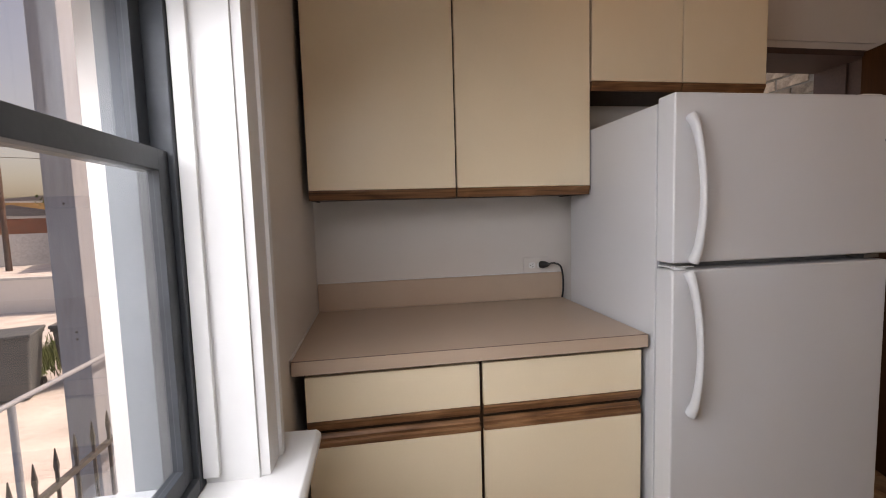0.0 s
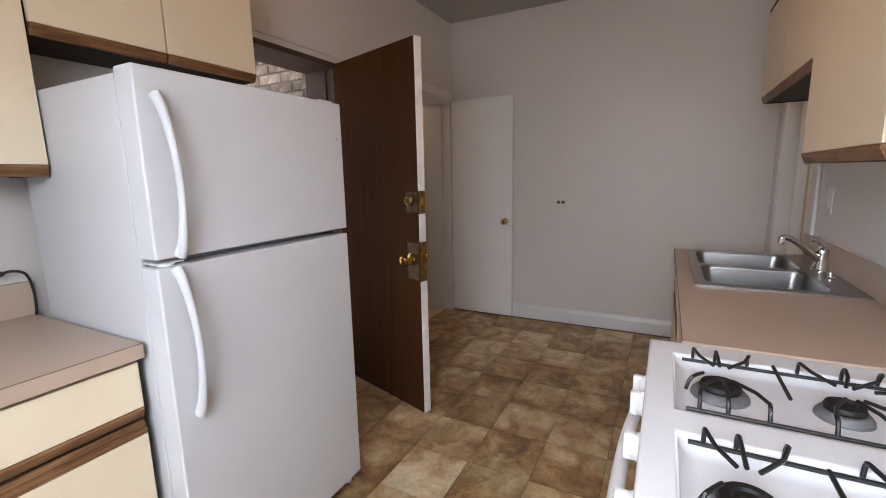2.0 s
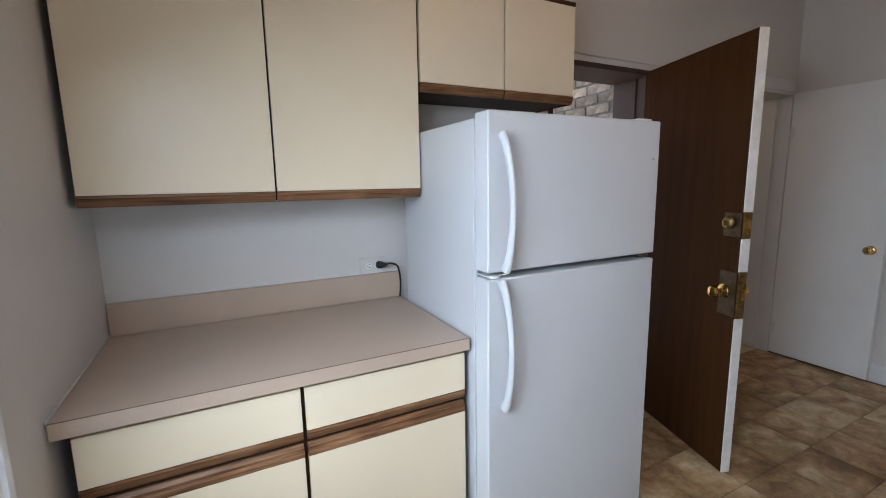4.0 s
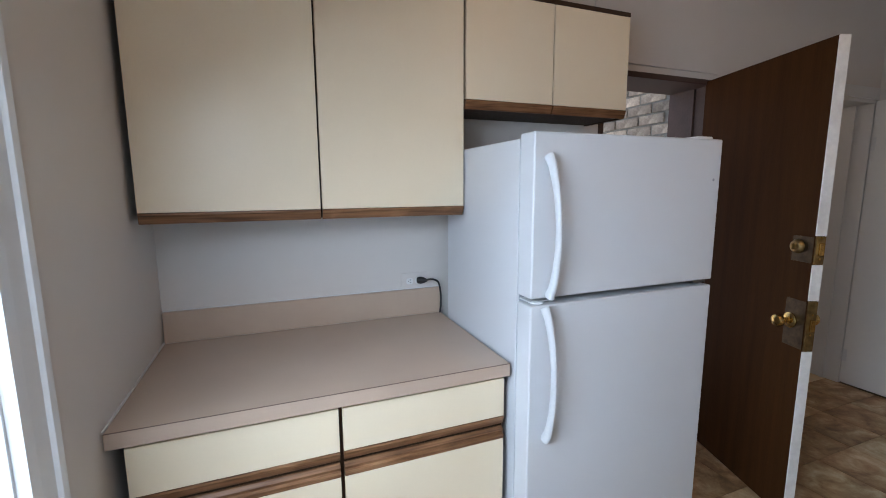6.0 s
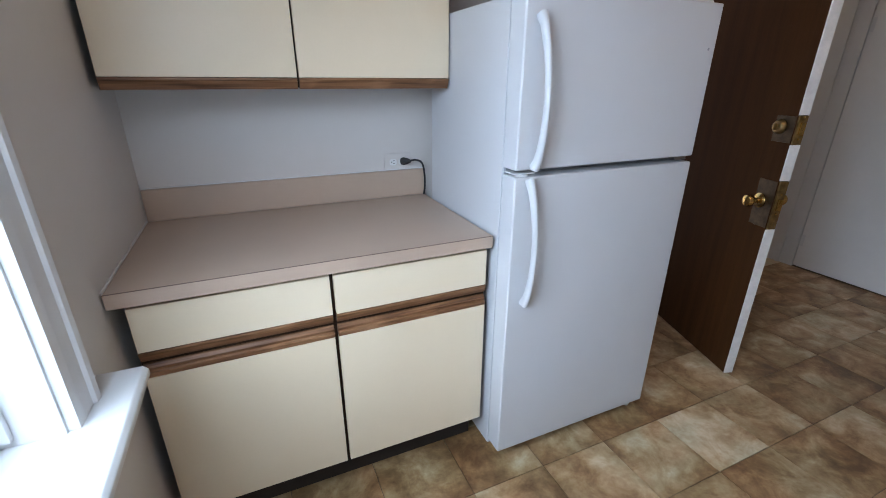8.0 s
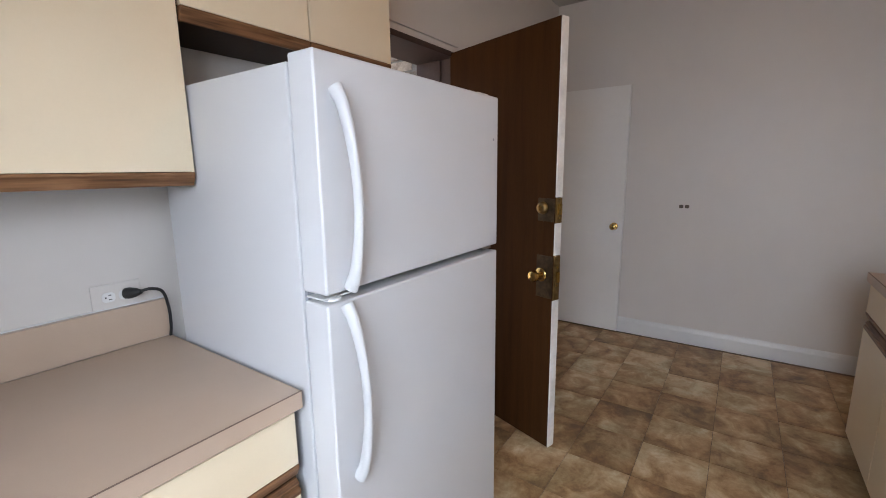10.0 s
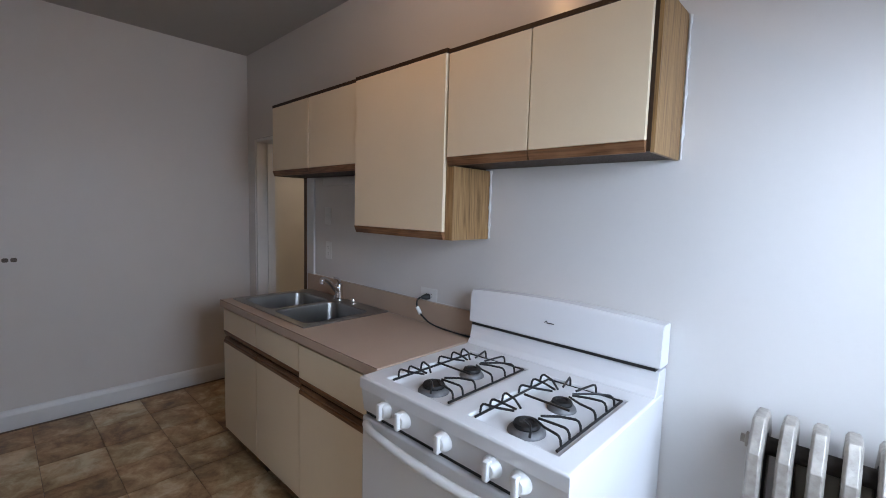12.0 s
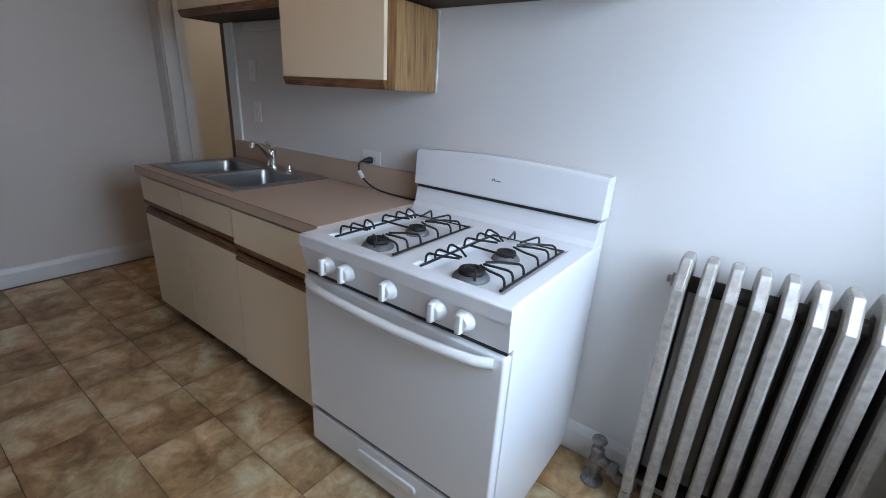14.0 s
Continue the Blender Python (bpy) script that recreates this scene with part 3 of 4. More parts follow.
def white_door():
    free = Vector((4.188, -0.615, 0))
    hinge = Vector((4.206, -0.006, 0))
    turn = math.degrees(math.atan2(free.y - hinge.y, free.x - hinge.x))
    width, thick, top = 0.610, 0.036, 2.002
    d = thing("corner_door", "open flush white painted door standing along the east wall", "door", at=hinge, turn=turn)
    part("leaf", box(0.004, width, 0.0, thick, 0.014, top, 0.0025), DOOR_WHITE, d)
    for side, base in ((-1, 0.0), (1, thick)):
        prof = [(0.030, 0), (0.030, 0.004), (0.025, 0.009), (0.011, 0.011), (0.010, 0.024), (0.018, 0.030), (0.026, 0.040), (0.026, 0.050), (0.020, 0.058), (0.003, 0.062)]
        part("knob", lathe([(a, b * side) for a, b in prof], (width - 0.065, base, 0.905), "y", 24), BRASS, d, "polished brass knob")
    for z in (0.22, 1.72):
        hg = part("hinge", lathe([(0.0055, z - 0.045), (0.0065, z - 0.043), (0.0065, z + 0.043), (0.0055, z + 0.045)], (-0.003, -0.004, 0), "z", 12), TRIM, d)
        part("hinge_leaf", box(0.004, 0.03, -0.002, 0.0, z - 0.044, z + 0.044, 0.0005), TRIM, hg)


brown_door()
white_door()


# ---- cabinets ----
def finger_strip(x0, x1, y, z0, z1, out, lean=0.012):
    """Wooden pull strip with a chamfered lower edge; out is the way it faces along y."""
    prof = [(y, z1), (y + out * 0.020, z1), (y + out * 0.021, z1 - 0.006), (y + out * (0.021 - lean), z0), (y, z0)]
    return prism(prof, "x", x0, x1, 0.0012)


def front_panel(name, parent, x0, x1, y, z0, z1, out, label=""):
    """A laminate front 18 mm thick, with dark rim behind."""
    ya, yb = sorted((y, y + out * 0.018))
    return part(name, box(x0, x1, ya, yb, z0, z1, 0.0018), CREAM, parent, label)


def base_cabinet(name, x0, x1, back, out, doors, label, depth, top, low, well=0.0, drop=0.0):
    """Base unit against a wall at y=back facing out (+1 or -1): body, toe kick, drawers above doors, wooden pull strips."""
    c = thing(name, label, "cabinet", at=(0, 0, 0))
    face = back + out * depth
    ya, yb = sorted((back + out * 0.004, face))
    part("body", box(x0, x1, ya, yb, low - 0.012, top - 0.039 - well, 0.001), OAK_DARK, c, "dark cabinet body")
    if well:
        part("rail", box(x0, x1, *sorted((face, face - out * 0.02)), top - 0.039 - well, top - 0.039), OAK_DARK, c)
        for u, v in ((x0, x0 + 0.016), (x1 - 0.016, x1)):
            part("side", box(u, v, *sorted((back + out * 0.004, face - out * 0.0205)), top - 0.039 - well, top - 0.039), CREAM_EDGE, c)
    ya, yb = sorted((back + out * 0.02, back + out * (depth - 0.07)))
    part("toe_kick", box(x0 + 0.01, x1 - 0.004, ya, yb, 0.0, low - 0.013), TOE_KICK_DARK, c, "dark recessed toe kick")
    for u, v in doors:
        dr = front_panel("drawer", c, u, v, face + out * 0.002, top - 0.180 - drop, top - 0.053, out, "cream laminate drawer front")
        part("pull_strip", finger_strip(u, v, face + out * 0.001, top - 0.210 - drop, top - 0.181 - drop, out, 0.010), OAK, dr, "worn oak pull strip")
        door = front_panel("door", c, u, v, face + out * 0.002, low, top - 0.258 - drop, out, "cream laminate door")
        z = top - drop
        prof = [(face + out * 0.001, z - 0.257), (face + out * 0.021, z - 0.257), (face + out * 0.021, z - 0.243), (face + out * 0.014, z - 0.240), (face + out * 0.017, z - 0.231), (face + out * 0.008, z - 0.222), (face + out * 0.001, z - 0.222)]
        part("pull_strip", prism(prof, "x", u, v, 0.0012), OAK, door, "worn oak pull strip")
    return c


def wall_cabinet(name, x0, x1, back, depth, out, z0, z1, doors, label, left=OAK_DARK, right=OAK_DARK):
    """Wall unit: body, doors with an oak strip along their lower edge."""
    c = thing(name, label, "cabinet", at=(0, 0, 0))
    face = back + out * (depth - 0.022)
    ya, yb = sorted((back + out * 0.003, face))
    part("body", box(x0 + 0.012, x1 - 0.012, ya, yb, z0 + 0.004, z1, 0.001), OAK_DARK, c, "dark stained cabinet body")
    part("side_panel", box(x0, x0 + 0.0115, ya, yb, z0, z1, 0.001), left, c)
    part("side_panel", box(x1 - 0.0115, x1, ya, yb, z0, z1, 0.001), right, c)
    part("top_rail", box(x0, x1, *sorted((face, face + out * 0.019)), z1 - 0.012, z1 + 0.004, 0.001), OAK_DARK, c)
    for u, v in doors:
        d = front_panel("door", c, u, v, face + out * 0.002, z0 + 0.034, z1 - 0.014, out, "cream laminate door")
        part("pull_strip", finger_strip(u, v, face + out * 0.001, z0, z0 + 0.033, out, 0.012), OAK, d, "worn oak pull strip")
    return c


# north side: counter run beside the refrigerator
base_cabinet("base_cabinet", 0.030, 1.045, N, -1, ((0.034, 0.525), (0.536, 1.041)), "cream base cabinet with two drawers and oak pulls", 0.595, 0.905, 0.150)
wall_cabinet("wall_cabinet", 0.018, 1.060, N, 0.262, -1, 1.347, 2.155, ((0.022, 0.538), (0.544, 1.058)), "tall cream wall cabinet with oak lower edge")
wall_cabinet("over_fridge_cabinet", 1.064, 1.816, N, 0.262, -1, 1.735, 2.155, ((1.068, 1.440), (1.446, 1.814)), "short cream wall cabinet above the refrigerator")
# south side
base_cabinet("sink_cabinet", 2.275, 3.205, S, 1, ((2.279, 2.742), (2.748, 3.201)), "cream sink base cabinet with oak pulls", 0.565, 0.889, 0.090, 0.16, 0.004)
base_cabinet("base_cabinet", 1.690, 2.273, S, 1, ((1.694, 2.269),), "cream base cabinet between sink and stove", 0.569, 0.889, 0.084, 0.0, 0.026)
wall_cabinet("over_sink_cabinet", 2.322, 3.246, S, 0.255, 1, 1.652, 2.094, ((2.326, 2.787), (2.793, 3.242)), "short cream wall cabinet above the sink")
tall = wall_cabinet("wall_cabinet", 1.700, 2.320, S, 0.262, 1, 1.341, 2.097, ((1.704, 2.317),), "tall cream wall cabinet with oak side", left=OAK_PANEL, right=OAK_PANEL)
part("side_filler", box(1.664, 1.6995, S + 0.003, S + 0.240, 1.341, 1.640, 0.002), OAK_PANEL, tall, "light oak veneer side")
wall_cabinet("over_stove_cabinet", 0.910, 1.698, S, 0.255, 1, 1.643, 2.092, ((0.932, 1.314), (1.320, 1.694)), "short cream wall cabinet above the stove with oak side", left=OAK_PANEL)


def countertop(name, x0, x1, back, out, label, top, depth, hole=None):
    c = thing(name, label, "countertop")
    front = back + out * depth
    ya, yb = sorted((back + out * 0.022, front - out * 0.003))
    if hole:
        bm = plate((x0, hole[0], hole[1], x1), (ya, hole[2], hole[3], yb), {(1, 1)}, top - 0.038, top)
    else:
        bm = box(x0, x1, ya, yb, top - 0.038, top, 0.0015)
    part("top", bm, COUNTER, c)
    part("front_edge", box(x0, x1, *sorted((front - out * 0.0027, front)), top - 0.040, top - 0.0015, 0.0008), COUNTER, c, "taupe laminate edge")
    part("edge_seam", box(x0, x1, *sorted((front - out * 0.003, front - out * 0.0005)), top - 0.0014, top + 0.0002), COUNTER_LINE, c, "dark laminate seam")
    part("backsplash", box(x0, x1, *sorted((back + out * 0.002, back + out * 0.022)), top, top + 0.112, 0.002), COUNTER, c, "taupe laminate backsplash")
    part("seam_caulk", box(x0, x1, *sorted((back + out * 0.001, back + out * 0.006)), top + 0.112, top + 0.115), TRIM, c, "white caulk line")
    return c


countertop("countertop", 0.004, 1.051, N, -1, "taupe laminate countertop with backsplash and dark edge seam", 0.905, 0.632)
countertop("countertop", 1.684, 3.217, S, 1, "taupe laminate countertop holding the steel sink", 0.889, 0.598, hole=(2.35, 3.15, -2.46, -1.985))
structure("counter_caulk", box(0.0, 0.005, -0.629, -0.022, 0.905, 0.910, 0.0008), TRIM, "thin white caulk bead along the counter", "caulk")


# ---- sink ----
def rounded_rect(x0, x1, y0, y1, r, n=5):
    pts = []
    for cx, cy, a0 in ((x1 - r, y1 - r, 0), (x0 + r, y1 - r, 90), (x0 + r, y0 + r, 180), (x1 - r, y0 + r, 270)):
        for k in range(n + 1):
            a = radians(a0 + 90 * k / n)
            pts.append((cx + r * math.cos(a), cy + r * math.sin(a)))
    return pts


def loft(rings, close_last=True):
    bm = bmesh.new()
    vs = [[bm.verts.new(p) for p in ring] for ring in rings]
    n = len(vs[0])
    for a, b in zip(vs, vs[1:]):
        for k in range(n):
            bm.faces.new((a[k], a[(k + 1) % n], b[(k + 1) % n], b[k]))
    if close_last:
        bm.faces.new(vs[-1])
    return bm


def bowl_bm(x0, x1, y0, y1, top, deep):
    rings = []
    for inset, z, r in ((-0.006, top, 0.05), (0.0, top - 0.003, 0.045), (0.004, top - 0.012, 0.045), (0.012, top - deep * 0.8, 0.05), (0.020, top - deep * 0.94, 0.055), (0.045, top - deep, 0.06)):
        rings.append([(p[0], p[1], z) for p in rounded_rect(x0 + inset, x1 - inset, y0 + inset, y1 - inset, r)])
    return loft(rings)


def sink():
    s = thing("kitchen_sink", "double-bowl stainless steel drop-in sink with brushed rim", "sink")
    z = 0.8965
    y0, y1 = -2.385, -2.000
    xs, ys = (2.322, 2.365, 2.735, 2.760, 3.130, 3.176), (-2.476, y0, y1, -1.962)
    part("rim", plate(xs, ys, {(1, 1), (3, 1)}, 0.8895, z), STEEL, s)
    for u, v in ((xs[1], xs[2]), (xs[3], xs[4])):
        bm = bowl_bm(u, v, y0, y1, z, 0.17)
        # fillets between the square cut-out and the round bowl belong to the bowl
        for cx, cy, sx, sy in ((u, y0, 1, 1), (v, y0, -1, 1), (u, y1, 1, -1), (v, y1, -1, -1)):
            arc = [(cx + sx * (0.05 - 0.05 * math.cos(radians(a))), cy + sy * (0.05 - 0.05 * math.sin(radians(a)))) for a in (0, 18, 36, 54, 72, 90)]
            f = bm.faces.new([bm.verts.new((cx, cy, z))] + [bm.verts.new((*a, z)) for a in arc])
            f.normal_update()
            if f.normal.z < 0:
                f.normal_flip()
        bowl = part("bowl", bm, STEEL, s, "brushed steel bowl")
        part("drain", lathe([(0.045, 0.0), (0.045, 0.003), (0.036, 0.004), (0.030, -0.002), (0.006, -0.002)], ((u + v) / 2, (y0 + y1) / 2, z - 0.1695)), CHROME, bowl, "chrome drain")
    return s


def faucet():
    f = thing("faucet", "chrome single-lever kitchen faucet on the sink rim", "faucet", at=(2.765, -2.440, 0.8966), turn=24)
    part("base", lathe([(0.034, 0), (0.034, 0.004), (0.029, 0.0085)]), CHROME, f)
    part("body", lathe([(0.027, 0.008), (0.026, 0.02), (0.022, 0.05), (0.022, 0.075), (0.024, 0.085), (0.018, 0.098), (0.004, 0.102)]), CHROME, f)
    part("spout", tube(curve_points([(0, 0.0, 0.040), (0.001, 0.045, 0.076), (0.002, 0.090, 0.112), (0.004, 0.135, 0.141), (0.005, 0.168, 0.146)]), [0.016] * 8 + [0.0125] * 17, 12), CHROME, f)
    part("aerator", lathe([(0.0115, 0.004), (0.014, -0.002), (0.014, -0.024), (0.011, -0.027)], (0.005, 0.166, 0.144)), CHROME, f)
    part("lever", tube([(0, -0.004, 0.092), (0, -0.002, 0.112), (0, 0.020, 0.128), (0, 0.052, 0.138)], [0.017, 0.014, 0.009, 0.009], 10, flat=0.6), CHROME, f)
    return f


def sprayer_cap():
    s = thing("sink_hole_cap", "small chrome cap on the sink rim", "cap", at=(2.600, -2.432, 0.8966))
    part("cap", lathe([(0.017, 0), (0.017, 0.004), (0.012, 0.008), (0.010, 0.026), (0.006, 0.032), (0.002, 0.033)]), CHROME, s)


sink()
faucet()
sprayer_cap()


# ---- refrigerator ----
def bow_handle(z0, z1, x, y, reach=0.045, curl=1):
    """An arched handle, round in section, that bows out of the door along y."""
    n = 16
    pts, rad = [], []
    for k in range(n + 1):
        t = k / n
        bow = math.sin(math.pi * t) ** 0.55
        pts.append((x + 0.003 - 0.014 * t + 0.009 * math.sin(math.pi * t), y - 0.006 - (reach - 0.012) * bow, z0 + (z1 - z0) * t))
        rad.append(0.0088 + 0.0052 * (1 - bow))
    return tube(pts, rad, 16, flat=1.22)


def refrigerator():
    x0, x1, top = 1.062, 1.794, 1.602
    f = thing("refrigerator", "white top-freezer refrigerator with arched handles and textured doors", "refrigerator")
    part("body", box(x0 + 0.004, x1 - 0.004, -0.6375, -0.075, 0.028, top - 0.012, 0.006), FRIDGE_WHITE, f)
    part("gasket", box(x0 + 0.012, x1 - 0.012, -0.6475, -0.624, 0.07, top - 0.02), PLASTIC_GREY, f, "grey door gasket")
    upper = part("freezer_door", box(x0, x1, -0.722, -0.648, 1.130, top, 0.006, 3), FRIDGE_WHITE, f, "white freezer door")
    lower = part("fridge_door", box(x0, x1, -0.722, -0.648, 0.062, 1.110, 0.006, 3), FRIDGE_WHITE, f, "white refrigerator door")
    part("handle", bow_handle(1.136, 1.536, x0 + 0.056, -0.722), FRIDGE_WHITE, upper, "arched white plastic handle")
    part("hinge_cap", lathe([(0.021, 0.0), (0.021, 0.004), (0.017, 0.007), (0.004, 0.008)], (x0 + 0.040, -0.690, 1.1102), "z", 24), PLASTIC_WHITE, lower, "round white cap on the door top")
    part("handle", bow_handle(0.690, 1.104, x0 + 0.056, -0.722), FRIDGE_WHITE, lower, "arched white plastic handle")
    part("kick_grille", box(x0 + 0.02, x1 - 0.02, -0.655, -0.629, 0.028, 0.060, 0.002), PLASTIC_GREY, f)
    part("hinge_cover", box(x1 - 0.075, x1 - 0.006, -0.69, -0.60, top + 0.0005, top + 0.012, 0.004), PLASTIC_WHITE, f, "white hinge cover")
    part("hinge_plate", box(x1 - 0.06, x1 - 0.004, -0.70, -0.63, 1.1145, 1.1255, 0.001), STEEL, f, "steel middle hinge")
    part("hinge_bracket", box(x0 + 0.010, x0 + 0.085, -0.70, -0.645, 1.1145, 1.1185, 0.001), PLASTIC_WHITE, f, "white strike plate")
    part("door_dot", lathe([(0.0045, 0.0), (0.0045, -0.0012), (0.002, -0.0016)], (x1 - 0.032, -0.7218, 1.47), "y", 12), PLASTIC_GREY, upper)
    for x in (x0 + 0.05, x1 - 0.05):
        for y in (-0.60, -0.13):
            part("foot", lathe([(0.020, 0.0), (0.020, 0.010), (0.011, 0.014), (0.011, 0.029)], (x, y, 0), "z", 14), PLASTIC_WHITE, f)
    part("door_foot", lathe([(0.013, 0.012), (0.016, 0.02), (0.016, 0.05), (0.010, 0.0615)], (x1 - 0.035, -0.675, 0), "z", 14), PLASTIC_WHITE, f)


refrigerator()


# ---- stove ----
def stove():
    x0, x1, yb, yf, top = 0.894, 1.681, -2.492, -1.840, 0.886
    s = thing("gas_stove", "white four-burner freestanding gas range with black grates", "stove")
    part("body", box(x0 + 0.003, x1 - 0.003, yb + 0.002, yf - 0.032, 0.045, 0.8435, 0.002), ENAMEL, s)
    # cooktop plate with two sunken wells
    wells = ((x0 + 0.062, x0 + 0.342), (x1 - 0.362, x1 - 0.082))
    wy0, wy1 = yb + 0.172, yf - 0.047
    BACK, FRONT = -2.166, -1.968     # rows of burners
    bm = plate((x0, wells[0][0], wells[0][1], wells[1][0], wells[1][1], x1), (yb + 0.03, wy0, wy1, yf + 0.012), {(1, 1), (3, 1)}, top - 0.042, top)
    rim = [e for e in bm.edges if e.calc_face_angle(0) > 1 and all(abs(v.co.z - top) < 1e-4 for v in e.verts)]
    bmesh.ops.bevel(bm, geom=rim, offset=0.008, segments=3, affect="EDGES", profile=0.5)
    cook = part("cooktop", bm, ENAMEL, s, "white enamel cooktop")
    for u, v in wells:
        rings = []
        for inset, z in ((-0.002, top - 0.010), (0.012, top - 0.022), (0.03, top - 0.026)):
            rings.append([(p[0], p[1], z) for p in rounded_rect(u + inset, v - inset, wy0 + inset, wy1 - inset, 0.02)])
        well = part("burner_well", loft(rings), ENAMEL, cook)
        cx = (u + v) / 2
        for cy, r in ((BACK, 0.036), (FRONT, 0.043)):
            ring = part("burner_ring", lathe([(r * 1.25, 0), (r * 1.22, 0.006), (r * 1.05, 0.014), (r * 0.9, 0.016), (r * 0.3, 0.016)], (cx, cy, top - 0.0258)), BURNER_RING, well, "grey burner base")
            part("burner_cap", lathe([(r * 0.86, 0), (r * 0.9, 0.005), (r * 0.82, 0.012), (r * 0.5, 0.014), (r * 0.42, 0.010), (0.004, 0.010)], (cx, cy, top - 0.0096)), BURNER, ring, "black burner cap")
        gz, base = top + 0.027, top - 0.002
        a, b, p, q = u + 0.011, v - 0.011, wy0 + 0.012, wy1 - 0.014
        grate = part("grate", tube([(a, q, base), (a, p, base), (b, p, base - 0.006), (b, q, base - 0.006)], 0.0040, 8), BLACK, s, "black wire burner grate")
        # bars rise from the frame, lie level and lean in towards the burner that they serve
        for cy, starts, r in ((BACK, (-0.085, -0.028, 0.045), 0.030), (FRONT, (-0.062, 0.000, 0.045), 0.036)):
            for k, dy in enumerate(starts):
                for e, sgn in ((a, 1), (b, -1)):
                    y = cy + dy
                    way = Vector((cx - e, cy - y, 0)).normalized()
                    tip = Vector((cx, cy, gz - 0.002)) - way * r
                    knee = Vector((e + sgn * 0.055, y + (cy - y) * 0.22, gz))
                    bar = [(e, y, base), (e + sgn * 0.003, y, gz - 0.010), (e + sgn * 0.008, y, gz - 0.002), (e + sgn * 0.016, y, gz + 0.001), knee, tip]
                    part("grate_bar", tube(bar, 0.0036, 7), BLACK, grate)
        for cy, e, sgn, r in ((BACK, p, 1, 0.030),):
            for dx in (-0.045, 0.045):
                bar = [(cx + dx, e, base), (cx + dx, e + sgn * 0.003, gz - 0.010), (cx + dx, e + sgn * 0.009, gz - 0.001), (cx + dx * 0.9, e + sgn * 0.018, gz + 0.001), (cx + dx * 0.5, cy - sgn * (r + 0.016), gz - 0.002)]
                part("grate_bar", tube(bar, 0.0036, 7), BLACK, grate)
        bar = [(cx - 0.05, q - 0.002, base + 0.002), (cx - 0.05, q - 0.006, gz - 0.010), (cx - 0.046, q - 0.012, gz - 0.001), (cx - 0.036, q - 0.020, gz + 0.001), (cx - 0.014, FRONT + 0.034, gz - 0.002)]
        part("grate_bar", tube(bar, 0.0036, 7), BLACK, grate)
        part("grate_bar", tube([(a + 0.055, (FRONT + BACK) / 2, gz), (b - 0.055, (FRONT + BACK) / 2, gz)], 0.0036, 7), BLACK, grate)
    # backguard: slanted lower part, gap, rounded upper panel with a crown
    prof = [(yb, 0.844), (yb + 0.105, 0.844), (yb + 0.098, top + 0.002), (yb + 0.082, top + 0.022), (yb + 0.074, top + 0.052), (yb + 0.070, 0.968), (yb, 0.968)]
    part("backguard", prism(prof, "x", x0 + 0.003, x1 - 0.003, 0.004), ENAMEL, s)
    # solid black strip drawn for the shade of the slot
    part("vent_gap", box(x0 + 0.014, x1 - 0.012, yb + 0.004, yb + 0.0775, 0.968, 0.9785), RUBBER_AND_SHADE, s, "black strip for the shaded vent slot")
    crown = bmesh.new()
    n = 16
    rows = []
    for k in range(n + 1):
        x = x0 + (x1 - x0) * k / n
        h = 1.118 + 0.016 * math.sin(math.pi * k / n)
        prof = [(yb, 0.979), (yb + 0.078, 0.979), (yb + 0.082, 0.984), (yb + 0.074, h - 0.014), (yb + 0.062, h), (yb + 0.006, h), (yb, h - 0.008)]
        rows.append([crown.verts.new((x, *q)) for q in prof])
    m = len(rows[0])
    for r0, r1 in zip(rows, rows[1:]):
        for k in range(m):
            crown.faces.new((r0[k], r0[(k + 1) % m], r1[(k + 1) % m], r1[k]))
    crown.faces.new(rows[0][::-1])
    crown.faces.new(rows[-1])
    bmesh.ops.recalc_face_normals(crown, faces=crown.faces)
    panel = part("backguard_panel", crown, ENAMEL, s, "white rounded upper backguard")
    part("badge_mark", tube(curve_points([(1.312, yb + 0.0790, 1.046), (1.305, yb + 0.0785, 1.054), (1.299, yb + 0.0788, 1.047), (1.288, yb + 0.0788, 1.048), (1.272, yb + 0.0788, 1.047)]), 0.0016, 6), INK, panel, "small dark badge stroke")
    # control panel
    prof = [(yf - 0.034, 0.759), (yf - 0.004, 0.759), (yf + 0.008, 0.843), (yf - 0.034, 0.843)]
    ctrl = part("control_panel", prism(prof, "x", x0 + 0.002, x1 - 0.002, 0.003), ENAMEL, s)
    for x in (1.544, 1.456, 1.283, 1.110, 1.022):
        y, z = yf + 0.0035, 0.809
        kb = part("control_knob", lathe([(0.030, -0.004), (0.030, 0.005), (0.0275, 0.011), (0.023, 0.022), (0.019, 0.026), (0.003, 0.026)], (x, y, z), "y", 20), PLASTIC_WHITE, ctrl, "white plastic gas knob")
        part("knob_grip", box(x - 0.0085, x + 0.0085, y + 0.016, y + 0.038, z - 0.027, z + 0.027, 0.004), PLASTIC_WHITE, kb)
    # black strip in place of the shade above the oven door
    part("panel_gap", box(x0 + 0.01, x1 - 0.01, yf - 0.045, yf - 0.010, 0.746, 0.7585), RUBBER_AND_SHADE, s, "black strip for the shaded gap above oven door")
    door = part("oven_door", box(x0 + 0.004, x1 - 0.004, yf - 0.031, yf + 0.006, 0.206, 0.745, 0.010, 3), ENAMEL, s, "plain white oven door")
    pts = []
    for k in range(21):
        t = k / 20
        pts.append((x0 + 0.035 + (x1 - x0 - 0.07) * t, yf + 0.008 + 0.040 * math.sin(math.pi * t) ** 0.42, 0.724 - 0.004 * math.sin(math.pi * t)))
    part("oven_handle", tube(pts, 0.015, 12), PLASTIC_WHITE, door, "white bowed oven handle")
